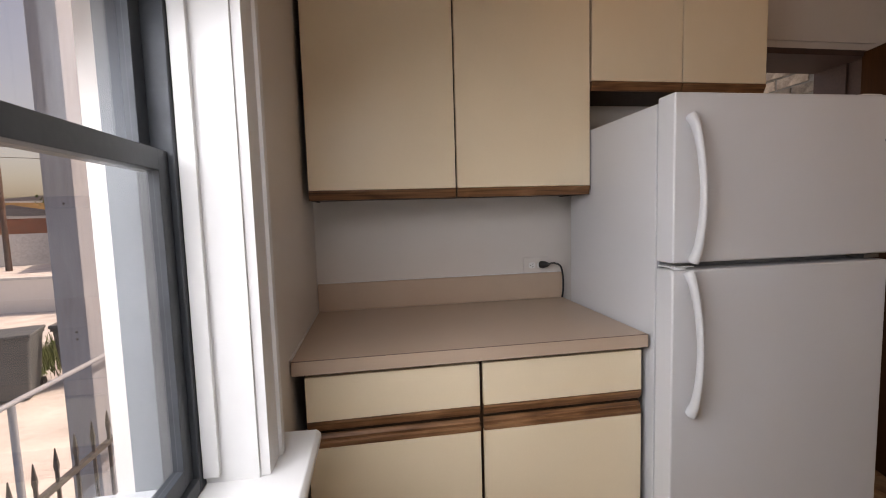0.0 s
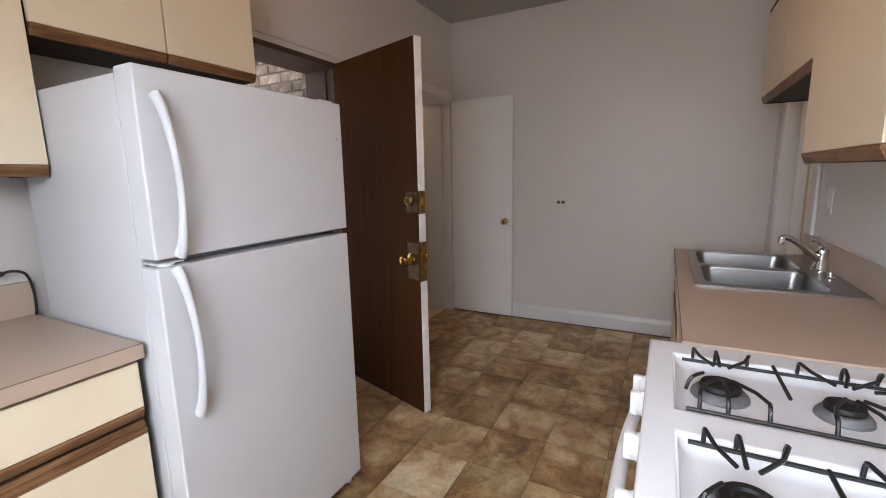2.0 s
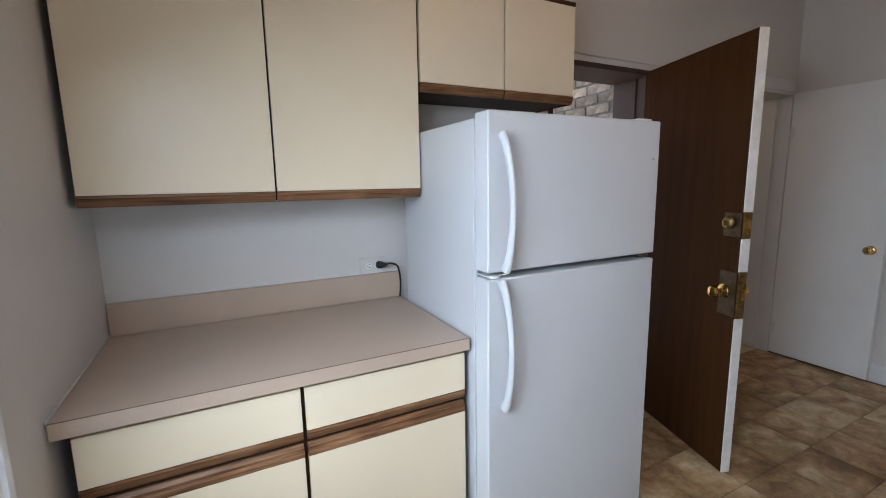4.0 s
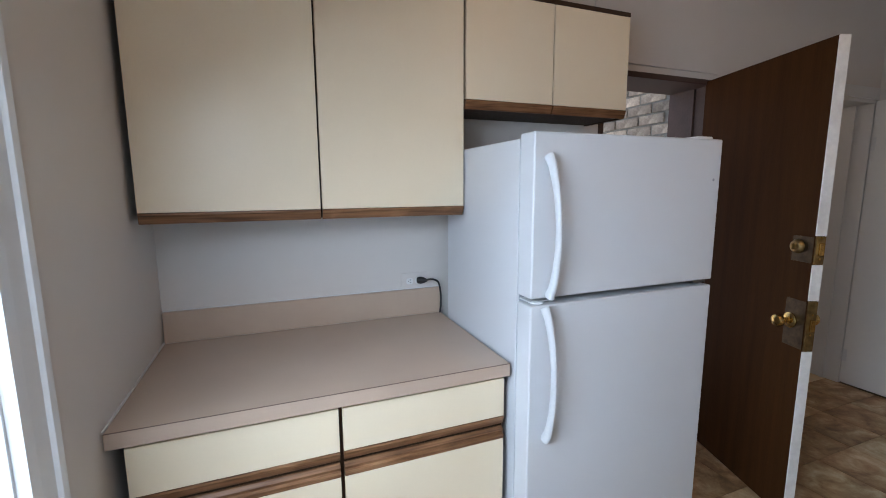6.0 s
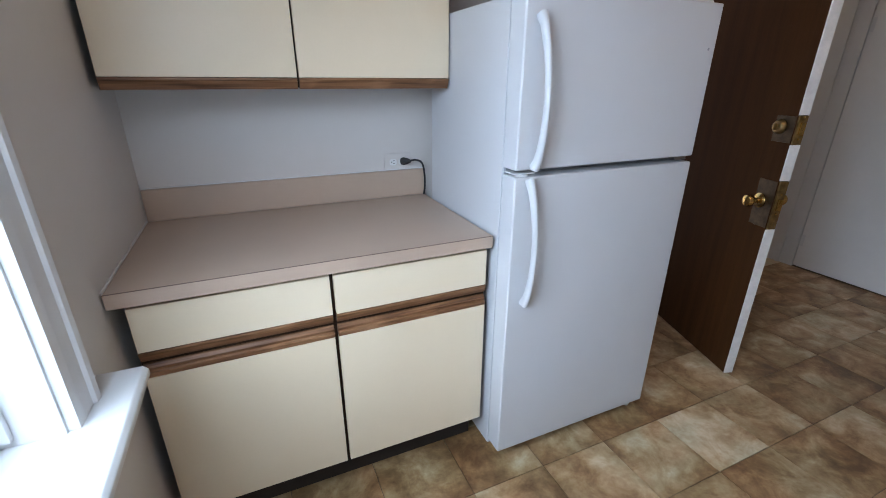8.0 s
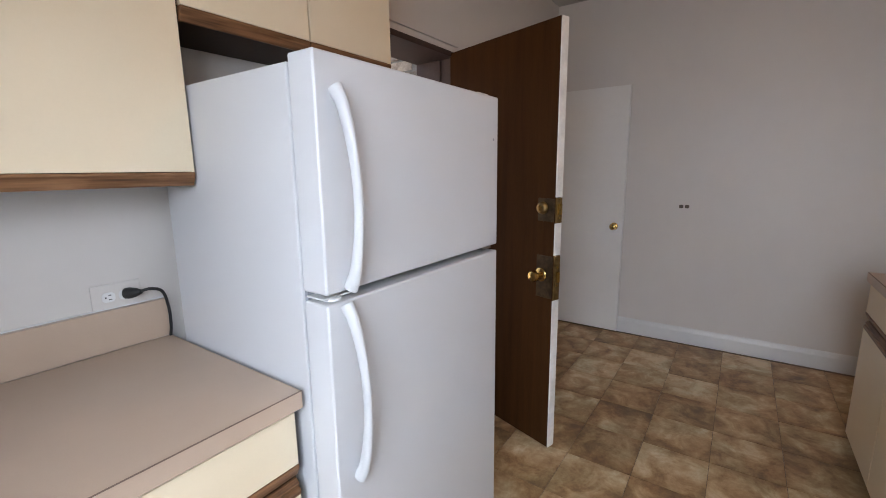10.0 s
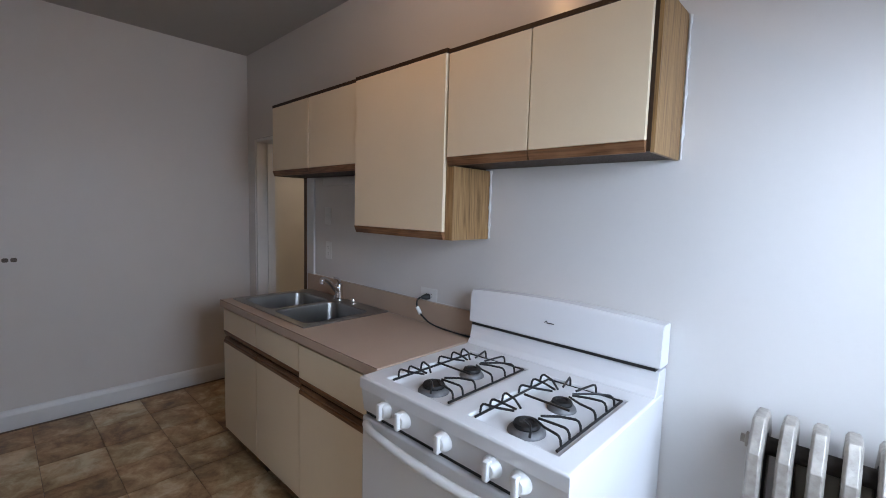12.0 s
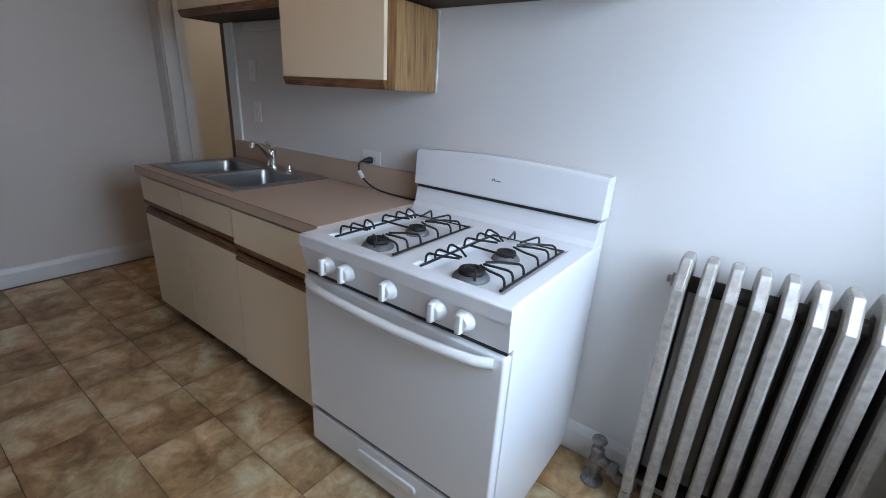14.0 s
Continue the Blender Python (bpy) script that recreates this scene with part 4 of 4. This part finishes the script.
    # likewise a black strip for shade between door and drawer
    part("drawer_gap", box(x0 + 0.01, x1 - 0.01, yf - 0.05, yf - 0.012, 0.184, 0.2055), RUBBER_AND_SHADE, s)
    drawer = part("broiler_drawer", box(x0 + 0.004, x1 - 0.004, yf - 0.031, yf + 0.002, 0.040, 0.183, 0.006), ENAMEL, s, "white broiler drawer")
    part("drawer_grip", prism([(p[0], p[1]) for p in rounded_rect(x0 + 0.26, x1 - 0.26, 0.118, 0.152, 0.016)], "y", yf + 0.0025, yf + 0.013, 0.004), ENAMEL, drawer, "raised oval drawer pull")
    for x in (x0 + 0.05, x1 - 0.05):
        for y in (yb + 0.08, yf - 0.07):
            part("foot", lathe([(0.018, 0), (0.018, 0.012), (0.009, 0.016), (0.009, 0.046)], (x, y, 0), "z", 12), RUBBER_AND_SHADE, s)


stove()


# ---- radiator ----
def radiator():
    r = thing("cast_iron_radiator", "silver-painted cast iron column radiator with chipped paint", "radiator")
    yc, d, z0, z1 = -2.385, 0.098, 0.075, 0.944
    # one section: a faceted bar swept round the outline of two columns joined at top and bottom, with a middle column
    outline = [(-d + 0.045, z0), (d - 0.045, z0), (d, z0 + 0.055), (d, z1 - 0.078), (d - 0.058, z1), (-d + 0.058, z1), (-d, z1 - 0.078), (-d, z0 + 0.055)]
    cross = [(-0.0105, 0.0), (0.0105, 0.0), (0.0168, -0.010), (0.0168, -0.046), (0.0105, -0.056), (-0.0105, -0.056), (-0.0168, -0.046), (-0.0168, -0.010)]
    bm = bmesh.new()
    n = len(outline)
    rings = []
    for k in range(n):
        p0, p1, p2 = (Vector(outline[(k + q) % n]) for q in (-1, 0, 1))
        e1, e2 = (p1 - p0).normalized(), (p2 - p1).normalized()
        n1, n2 = Vector((e1.y, -e1.x)), Vector((e2.y, -e2.x))
        m = (n1 + n2) / (1 + n1.dot(n2))
        rings.append([bm.verts.new((x, p1.x + m.x * h, p1.y + m.y * h)) for x, h in cross])
    c = len(cross)
    for a, b in zip(rings, rings[1:] + rings[:1]):
        for k in range(c):
            bm.faces.new((a[k], a[(k + 1) % c], b[(k + 1) % c], b[k]))
    bmesh.ops.recalc_face_normals(bm, faces=bm.faces)
    bmesh.ops.bevel(bm, geom=list(bm.edges), offset=0.0014, segments=1, affect="EDGES")
    # inner column, its dark colour painting the shade between sections
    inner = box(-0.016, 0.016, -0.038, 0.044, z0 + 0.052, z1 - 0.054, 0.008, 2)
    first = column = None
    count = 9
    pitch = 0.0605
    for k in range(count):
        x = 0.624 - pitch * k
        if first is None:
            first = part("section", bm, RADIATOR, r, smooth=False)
            column = part("inner_column", inner, RADIATOR_SHADE, first, "inner column coloured dark for gap shade")
            ob = first
        else:
            ob = new("section", first.data)
            ob.parent = r
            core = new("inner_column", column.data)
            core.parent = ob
            tagged(core, "inner column coloured dark for gap shade")
        ob.location = (x, yc, 0)
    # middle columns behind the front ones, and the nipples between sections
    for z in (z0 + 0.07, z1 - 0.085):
        part("nipple", tube([(0.624 + 0.005, yc, z), (0.624 - pitch * (count - 1) - 0.005, yc, z)], 0.024, 14), RADIATOR_SHADE, r, "pipe joining the sections, coloured dark for gap shade")
    part("plug", lathe([(0.022, 0), (0.022, 0.012), (0.012, 0.014), (0.012, 0.024)], (0.642, yc, z1 - 0.085), "x", 8), RADIATOR, r, "square end plug")
    for x in (0.624, 0.624 - pitch * (count - 1)):
        for y in (-0.07, 0.07):
            part("foot", lathe([(0.026, 0), (0.020, 0.02), (0.016, z0 + 0.03)], (x, yc + y, 0), "z", 10), RADIATOR, r)


def radiator_valve():
    v = thing("radiator_valve", "tarnished radiator valve with round handle on floor flange", "valve", at=(0.750, -2.395, 0))
    part("floor_flange", lathe([(0.042, 0), (0.040, 0.006), (0.020, 0.012), (0.018, 0.02)]), PIPE, v)
    part("riser", lathe([(0.016, 0.01), (0.016, 0.05), (0.024, 0.055), (0.026, 0.085), (0.022, 0.12), (0.024, 0.128), (0.024, 0.148), (0.014, 0.155), (0.010, 0.175)]), PIPE, v)
    part("elbow", tube(curve_points([(0, 0, 0.10), (-0.035, 0, 0.10), (-0.07, 0, 0.075), (-0.095, 0, 0.06)]), 0.021, 12), PIPE, v)
    part("union_nut", lathe([(0.027, -0.078), (0.029, -0.072), (0.029, -0.052), (0.027, -0.046)], (0, 0, 0.088), "x", 8), PIPE, v)
    part("handle", lathe([(0.010, 0.175), (0.024, 0.178), (0.028, 0.185), (0.024, 0.193), (0.006, 0.196)]), PIPE, v, "worn round valve handle")


radiator()
radiator_valve()


# ---- outlets, switches, cords ----
def outlet(name, at, turn, label, sideways=False, plate=None, socket=None):
    plate, socket = plate or PLASTIC_WHITE, socket or PLASTIC_WHITE
    o = thing(name, label, "outlet", at=at, turn=turn)
    w, h = (0.0575, 0.036) if sideways else (0.036, 0.0575)
    part("cover_plate", box(-w, w, -0.005, 0, -h, h, 0.0018), plate, o)
    for s in (-1, 1):
        c = (s * 0.0195, 0) if sideways else (0, s * 0.0195)
        face = part("socket", prism([(c[0] + p[0], c[1] + p[1]) for p in rounded_rect(-0.015, 0.015, -0.013, 0.013, 0.009)], "y", -0.0075, -0.005), socket, o)
        for q in ((-0.006, 0.003), (0.006, 0.003)):
            a = (q[1], q[0]) if sideways else q
            part("slot", box(c[0] + a[0] - (0.0035 if sideways else 0.0012), c[0] + a[0] + (0.0035 if sideways else 0.0012), -0.0079, -0.0074, c[1] + a[1] - (0.0012 if sideways else 0.0035), c[1] + a[1] + (0.0012 if sideways else 0.0035)), RUBBER_AND_SHADE, face)
        part("slot", lathe([(0.0022, -0.0079), (0.0022, -0.0074)], (c[0] - (0.007 if sideways else 0), 0, c[1] - (0 if sideways else 0.007)), "y", 8), RUBBER_AND_SHADE, face)
    return o


def switch(at, turn):
    o = thing("light_switch", "white toggle light switch plate on the wall", "switch", at=at, turn=turn)
    part("cover_plate", box(-0.036, 0.036, -0.005, 0, -0.0575, 0.0575, 0.0018), PLASTIC_WHITE, o)
    part("toggle", prism([(-0.016, 0.002), (-0.005, -0.010), (-0.005, 0.008), (-0.014, 0.010)], "x", -0.005, 0.005, 0.001), PLASTIC_WHITE, o)


outlet("outlet_north", (0.938, N, 1.050), 0, "white duplex outlet above the backsplash", True, plate=WALL)
outlet("outlet_east", (E, -1.036, 1.080), -90, "painted-over outlet with brown sockets on the plain wall", True, plate=WALL, socket=SOCKET_BROWN)
outlet("outlet_south", (2.028, S, 1.030), 180, "white duplex outlet beside the stove cord", True)
outlet("outlet_switch_side", (2.975, S, 1.18), 180, "white duplex outlet under the switch")
switch((2.988, S, 1.405), 180)


def cord(name, label, plug_at, plug_way, points):
    c = thing(name, label, "cord")
    p, w = Vector(plug_at), Vector(plug_way)
    part("plug", tube([p, p + w * 0.012, p + w * 0.03, p + w * 0.045], [0.015, 0.016, 0.012, 0.006], 12), RUBBER_AND_SHADE, c, "black plug")
    part("cable", tube(curve_points(points), 0.0042, 8), RUBBER_AND_SHADE, c)
    return c


cord("power_cord", "black appliance power cord plugged into the outlet", (0.958, -0.008, 1.052), (0.55, -0.8, 0.1), [(0.980, -0.040, 1.057), (1.004, -0.050, 1.061), (1.034, -0.046, 1.045), (1.046, -0.043, 0.995), (1.047, -0.041, 0.940), (1.047, -0.030, 0.906)])
stove_cord = cord("power_cord", "black power cord with white tag beside outlet", (2.020, S + 0.010, 1.024), (0.30, 0.95, 0.0), [(2.034, S + 0.050, 1.024), (2.046, S + 0.062, 1.014), (2.050, S + 0.066, 0.994), (2.040, S + 0.068, 0.968), (2.012, S + 0.070, 0.942), (1.955, S + 0.070, 0.914), (1.88, S + 0.068, 0.901), (1.76, S + 0.062, 0.896), (1.684, S + 0.058, 0.896)])
part("cord_tag", tube([(2.043, S + 0.069, 0.974), (2.016, S + 0.072, 0.946)], 0.0095, 10), PLASTIC_WHITE, stove_cord, "white paper tag")


def ceiling_lamp():
    c = thing("ceiling_light", "round frosted glass ceiling light with warm bulb", "ceiling light", at=(1.78, -1.72, H))
    part("canopy", lathe([(0.075, 0), (0.075, -0.012), (0.06, -0.03), (0.05, -0.035)]), TRIM, c)
    globe = part("shade", lathe([(0.032, -0.0355), (0.058, -0.050), (0.070, -0.085), (0.058, -0.120), (0.032, -0.140), (0.006, -0.146)]), BULB_GLASS, c, "frosted glowing glass shade")
    globe.visible_shadow = False
    return c


ceiling_lamp()
structure("cabinet_cleat", box(2.34, 3.02, S, S + 0.02, 1.603, 1.650, 0.003), TRIM, "white painted mounting strip under the wall cabinet", "trim")

# ragged white caulk where the oak sides meet the wall
for name_at, x, z0, z1 in ((0, 0.9045, 1.646, 2.088), (1, 1.6585, 1.344, 1.640)):
    bead = [(x + 0.0012 * math.sin(9 * k + 4 * name_at), S + 0.004, z0 + (z1 - z0) * k / 24) for k in range(25)]
    structure("caulk_bead", tube(bead, [0.0042 + 0.0022 * math.sin(5.3 * k) for k in range(25)], 6), TRIM, "ragged white caulk along the cabinet side", "caulk")

# ---- rooms beyond the doorways ----
hall_box = bmesh.new()
for b in ((2.6, 4.9, -4.6, -4.5, -0.12, 2.6), (2.5, 2.6, -4.6, S - 0.16, -0.12, 2.6), (4.8, 4.9, -4.5, S - 0.161, -0.12, 2.6), (E, 4.8, S - 0.26, S - 0.161, -0.12, 2.6)):
    cuboid(hall_box, *b)
structure("wall_hall", hall_box, CREAM_WALL, "cream painted walls of the hall beyond", "wall")
structure("floor_hall", box(2.6, 4.8, -4.5, S - 0.021, -0.12, -0.003), VINYL, "brown vinyl floor of the hall", "floor")
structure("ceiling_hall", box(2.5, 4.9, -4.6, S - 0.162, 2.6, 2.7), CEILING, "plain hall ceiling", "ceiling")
side = bmesh.new()
for b in ((2.80, 2.90, 0.26, 1.9, -0.12, 2.9), (4.5, 4.6, 0.26, 1.9, -0.12, 2.9), (2.80, 4.6, 1.9, 2.0, -0.12, 2.9)):
    cuboid(side, *b)
structure("wall_closet", side, WALL, "white walls of the side room", "wall")
structure("floor_closet", box(2.90, 4.5, 0.021, 1.9, -0.12, -0.003), VINYL, "brown vinyl floor of the side room", "floor")
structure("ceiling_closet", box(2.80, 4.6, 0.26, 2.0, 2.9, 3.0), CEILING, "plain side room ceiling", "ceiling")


# ---- porch and outdoors ----
GROUND = -1.35
structure("porch_floor", box(0.6, 2.85, 0.262, 1.35, -0.16, -0.02), BROWN_FRAME, "grey-brown porch boards", "floor")
CONCRETE = material("pale_concrete", (0.54, 0.54, 0.54), 0.9, vary=0.2, scale=1.5, fine=30, bump=0.4)
GRASS = material("grass", (0.075, 0.12, 0.03), 0.9, vary=0.4, scale=6, bump=0.6)
POST_PAINT = material("weathered_grey_paint", (0.25, 0.29, 0.35), 0.7, vary=0.12, scale=8, fine=40, bump=0.4, stretch=(6, 6, 0.6))
# Pale blue-grey darkened to offset the area lamp that stands close by.
REVEAL = material("dimmed_blue_grey_paint", (0.15, 0.17, 0.19), 0.75, vary=0.06, scale=5, fine=40, bump=0.3)
STONE = material("pale_painted_masonry", (0.55, 0.57, 0.58), 0.8, vary=0.12, scale=9, fine=50, bump=0.5)
RED_BRICK = material("red_brick_far", (0.30, 0.13, 0.085), 0.9, vary=0.3, scale=3, fine=20, bump=0.4)
OCHRE = material("ochre_brick", (0.48, 0.30, 0.14), 0.9, vary=0.2, scale=3, fine=20, bump=0.4)
ROOFING = material("grey_roofing", (0.16, 0.16, 0.17), 0.9, vary=0.2, scale=5, bump=0.3)
FENCE_IRON = material("dark_grey_iron", (0.06, 0.065, 0.07), 0.6, vary=0.2, scale=20, bump=0.2)
BIN = material("grey_bin_plastic", (0.07, 0.085, 0.095), 0.55, vary=0.1, scale=8)
LEAF = material("far_foliage", (0.06, 0.11, 0.03), 0.8, vary=0.4, scale=3, bump=0.3)
structure("ground", box(-900, 900, -900, 900, GROUND - 0.3, GROUND), CONCRETE, "pale concrete and gravel yard", "ground")


structure("window_reveal", box(-0.228, -0.168, WIN[1] - 0.008, WIN[1] + 0.03, 0.70, 2.3, 0.004), REVEAL, "painted masonry reveal outside the window, grey darkened against the lamp", "wall")
structure("outer_sill", box(-0.30, -0.167, WIN[0] - 0.05, WIN[1] - 0.009, WIN[2] - 0.07, WIN[2] + 0.004, 0.006), STONE, "pale stone outer window sill", "sill")
brick_wall = structure("wall_porch", box(2.745, 2.798, 0.264, 2.0, -0.12, 2.9), MORTAR, "old painted brick wall beside the porch", "wall")
brick_mesh = mesh_of("brick", box(-0.007, 0.007, -0.1, 0.1, -0.029, 0.029, 0.003, 1), BRICK)
for row in range(19):
    for k in range(8):
        y = 0.37 + 0.212 * k + (0.106 if row % 2 else 0.0)
        if y > 1.88:
            continue
        b = new("brick", brick_mesh)
        b.parent = brick_wall
        b.location = (2.742 + 0.004 * ((row * 7 + k * 3) % 3 - 1), y, 1.25 + 0.07 * row)


def porch_post(at, label):
    p = thing("porch_post", label, "post", at=at)
    part("shaft", box(-0.075, 0.075, -0.07, 0.07, 0, 5.2, 0.012), POST_PAINT, p)
    part("plinth", box(-0.10, 0.10, -0.095, 0.095, 0.0, 0.12, 0.008), POST_PAINT, p)
    for z in (1.62, 1.66, 2.35):
        part("nail", lathe([(0.006, 0), (0.006, -0.003), (0.002, -0.004)], (0.02, -0.07, z + 0.4), "y", 8), FENCE_IRON, p)
    return p


porch_post((-1.39, 0.83, GROUND), "weathered grey wooden porch post")


def spiked_fence():
    f = thing("iron_fence", "dark iron fence with spiked pickets", "fence")
    for k in range(24):
        y = -0.85 + 0.125 * k
        part("picket", tube([(-1.2, y, GROUND), (-1.2, y, 0.20), (-1.2, y, 0.225), (-1.2, y, 0.306)], [0.008, 0.008, 0.012, 0.002], 6), FENCE_IRON, f)
    for z in (GROUND + 0.15, 0.125):
        part("rail", box(-1.212, -1.188, -0.90, 2.1, z, z + 0.025), FENCE_IRON, f)


def pipe_fence():
    f = thing("pipe_railing", "thin grey steel pipe railing beside the fence", "railing")
    for y in (-0.9, 0.16, 1.95):
        part("post", tube([(-1.26, y, GROUND), (-1.26, y, 0.555)], 0.014, 10), POST_PAINT, f)
    part("rail", tube([(-1.26, -0.95, 0.565), (-1.26, 2.0, 0.565)], 0.012, 10), POST_PAINT, f)


def trash_bin(at, turn):
    b = thing("wheeled_bin", "dark grey plastic wheeled bin outdoors", "bin", "bins in the yard", at=at, turn=turn)
    rings = [[(p[0], p[1], z) for p in rounded_rect(-w, w, -d, d, 0.04)] for w, d, z in ((0.22, 0.25, 0.03), (0.29, 0.33, 0.92), (0.31, 0.35, 0.93), (0.31, 0.35, 0.97))]
    part("tub", loft(rings), BIN, b)
    part("lid", box(-0.32, 0.32, -0.37, 0.37, 0.972, 1.03, 0.02), BIN, b)
    for x in (-0.24, 0.24):
        part("wheel", lathe([(0.02, -0.025), (0.10, -0.025), (0.10, 0.025), (0.02, 0.025)], (x, 0.27, 0.10), "x", 16), RUBBER_AND_SHADE, b)
    return b


spiked_fence()
pipe_fence()
first_bin = trash_bin((-5.3, 5.6, GROUND), 20)
copy_thing(first_bin, pose(-4.75, 6.3, GROUND, 0, 0, 12))


def garage(at, turn, w, d, h, wall_mat, label):
    g = thing("garage", label, "garage", at=at, turn=turn)
    part("wall", box(-w / 2, w / 2, -d / 2, d / 2, 0, h), wall_mat, g)
    part("parapet", box(-w / 2 - 0.1, w / 2 + 0.1, -d / 2 - 0.1, d / 2 + 0.1, h, h + 0.18, 0.02), STONE, g)
    roof = [(-w / 2 - 0.2, h + 0.181), (w / 2 + 0.2, h + 0.181), (0, h + 0.9)]
    part("roof", prism(roof, "y", -d / 2 - 0.2, d / 2 + 0.2), ROOFING, g)
    door = part("garage_door", box(-w * 0.3, w * 0.3, -d / 2 - 0.03, -d / 2 - 0.001, 0, 2.1), STONE, g)
    for k in range(4):
        part("panel", box(-w * 0.29, w * 0.29, -d / 2 - 0.05, -d / 2 - 0.031, 0.06 + 0.51 * k, 0.53 + 0.51 * k, 0.01), STONE, door)
    win = part("window", box(w * 0.36, w * 0.46, -d / 2 - 0.03, -d / 2 - 0.001, 1.2, 2.0), ROOFING, g)
    part("lintel", box(w * 0.35, w * 0.47, -d / 2 - 0.05, -d / 2 - 0.031, 2.0, 2.12), STONE, win)


garage((-24.5, 33.0, GROUND), 30, 6.5, 6, 3.1, RED_BRICK, "low red brick garage with grey roof")
garage((-15.8, 30.5, GROUND), 28, 5.0, 6, 3.3, RED_BRICK, "red brick garage with pale door")
garage((-32.0, 50.0, GROUND), 32, 11, 8, 4.8, OCHRE, "ochre brick building beyond the alley")
low = thing("yard_wall", "low white painted yard wall", "wall")
part("wall", box(-14.0, -6.5, 13.0, 13.2, GROUND, GROUND + 1.0), TRIM, low)
part("coping", box(-14.05, -6.45, 12.95, 13.25, GROUND + 1.0, GROUND + 1.08, 0.01), STONE, low)


def far_tree(at, r, seed):
    t = thing("tree", "green leafy tree in the distance", "tree", at=at)
    rnd = random.Random(seed)
    part("trunk", tube([(0, 0, 0), (0.05, 0, 1.6), (-0.05, 0.1, 3.2), (0.1, 0, 4.6)], [0.22, 0.17, 0.13, 0.05], 8), BROWN_FRAME, t)
    bm = bmesh.new()
    for k in range(900):
        a, u, q = rnd.uniform(0, 6.283), rnd.uniform(-1, 1), rnd.uniform(0.45, 1.0)
        c = Vector((math.cos(a) * math.sqrt(1 - u * u), math.sin(a) * math.sqrt(1 - u * u), u * 0.8)) * r * q
        c += Vector((0, 0, 4.3)) + Vector((rnd.gauss(0, 0.25), rnd.gauss(0, 0.25), rnd.gauss(0, 0.3)))
        e1 = Vector((rnd.gauss(0, 1), rnd.gauss(0, 1), rnd.gauss(0, 1))).normalized() * 0.16
        e2 = Vector((rnd.gauss(0, 1), rnd.gauss(0, 1), rnd.gauss(0, 1))).normalized() * 0.12
        bm.faces.new([bm.verts.new(c + v) for v in (e1, e2, -e1, -e2)])
    tagged(part("crown", bm, LEAF, t), kind="stuff")


far_tree((-24.0, 38.0, GROUND), 2.0, 3)
far_tree((-19.0, 42.0, GROUND), 2.4, 5)
grass = bmesh.new()
grass_rnd = random.Random(8)
for k in range(1600):
    x, y = -6.1 + grass_rnd.gauss(0, 0.5), 7.7 + grass_rnd.gauss(0, 0.8)
    hgt, a = grass_rnd.uniform(0.12, 0.4), grass_rnd.uniform(0, 6.283)
    dx, dy = 0.012 * math.cos(a), 0.012 * math.sin(a)
    grass.faces.new([grass.verts.new(p) for p in ((x - dx, y - dy, GROUND), (x + dx, y + dy, GROUND), (x + 6 * dy, y + 6 * dx, GROUND + hgt))])
tagged(new("grass", mesh_of("grass", grass, GRASS, False)), "patch of uncut green grass in the yard", "grass", kind="stuff")


def utility_line():
    u = thing("utility_line", "wooden utility pole with cross arm and black cables", "utility pole", at=(-21.0, 27.0, GROUND))
    part("pole", tube([(0, 0, 0), (0, 0, 9.5)], [0.16, 0.11], 10), BROWN_FRAME, u)
    part("cross_arm", box(-1.1, 1.1, -0.06, 0.06, 8.6, 8.72), BROWN_FRAME, u)
    for k, (dx, z) in enumerate(((-1.0, 8.75), (-0.3, 8.75), (0.4, 8.75), (1.0, 8.75), (0.0, 7.2), (0.1, 6.6))):
        pts = [(dx, 0, z), (dx + 9, -3, z - 0.7), (dx + 18, -6, z - 0.9), (dx + 34, -11, z)]
        part("cable", tube(curve_points(pts), 0.016, 5), RUBBER_AND_SHADE, u)


utility_line()


# ---- floor tiles ----
PITCH_X, PITCH_Y = 0.2985, 0.2905
LIGHT_TILES = {(6, 2), (4, 1), (9, 2), (9, 0), (10, 1), (11, 3)}
tile_meshes = [mesh_of("tile", box(-PITCH_X / 2 + 0.0012, PITCH_X / 2 - 0.0012, -PITCH_Y / 2 + 0.0012, PITCH_Y / 2 - 0.0012, -0.004, 0.0, 0.0006, 1), m) for m in (VINYL, VINYL_PALE)]
floor = bpy.data.objects["floor"]
for i in range(-3, 13):
    for j in range(-2, 8):
        x, y = 0.627 + PITCH_X * (i + 0.5), -0.508 - PITCH_Y * (j + 0.5)
        if x < W - 0.1 or x > E + 0.1 or y < S - 0.1 or y > N + 0.1:
            continue
        t = new("tile", tile_meshes[(i, j) in LIGHT_TILES])
        t.parent = floor
        t.location = (x, y, 0)
        if (i + 2 * j) % 3 == 0:
            t.rotation_euler = (0, 0, radians(180))
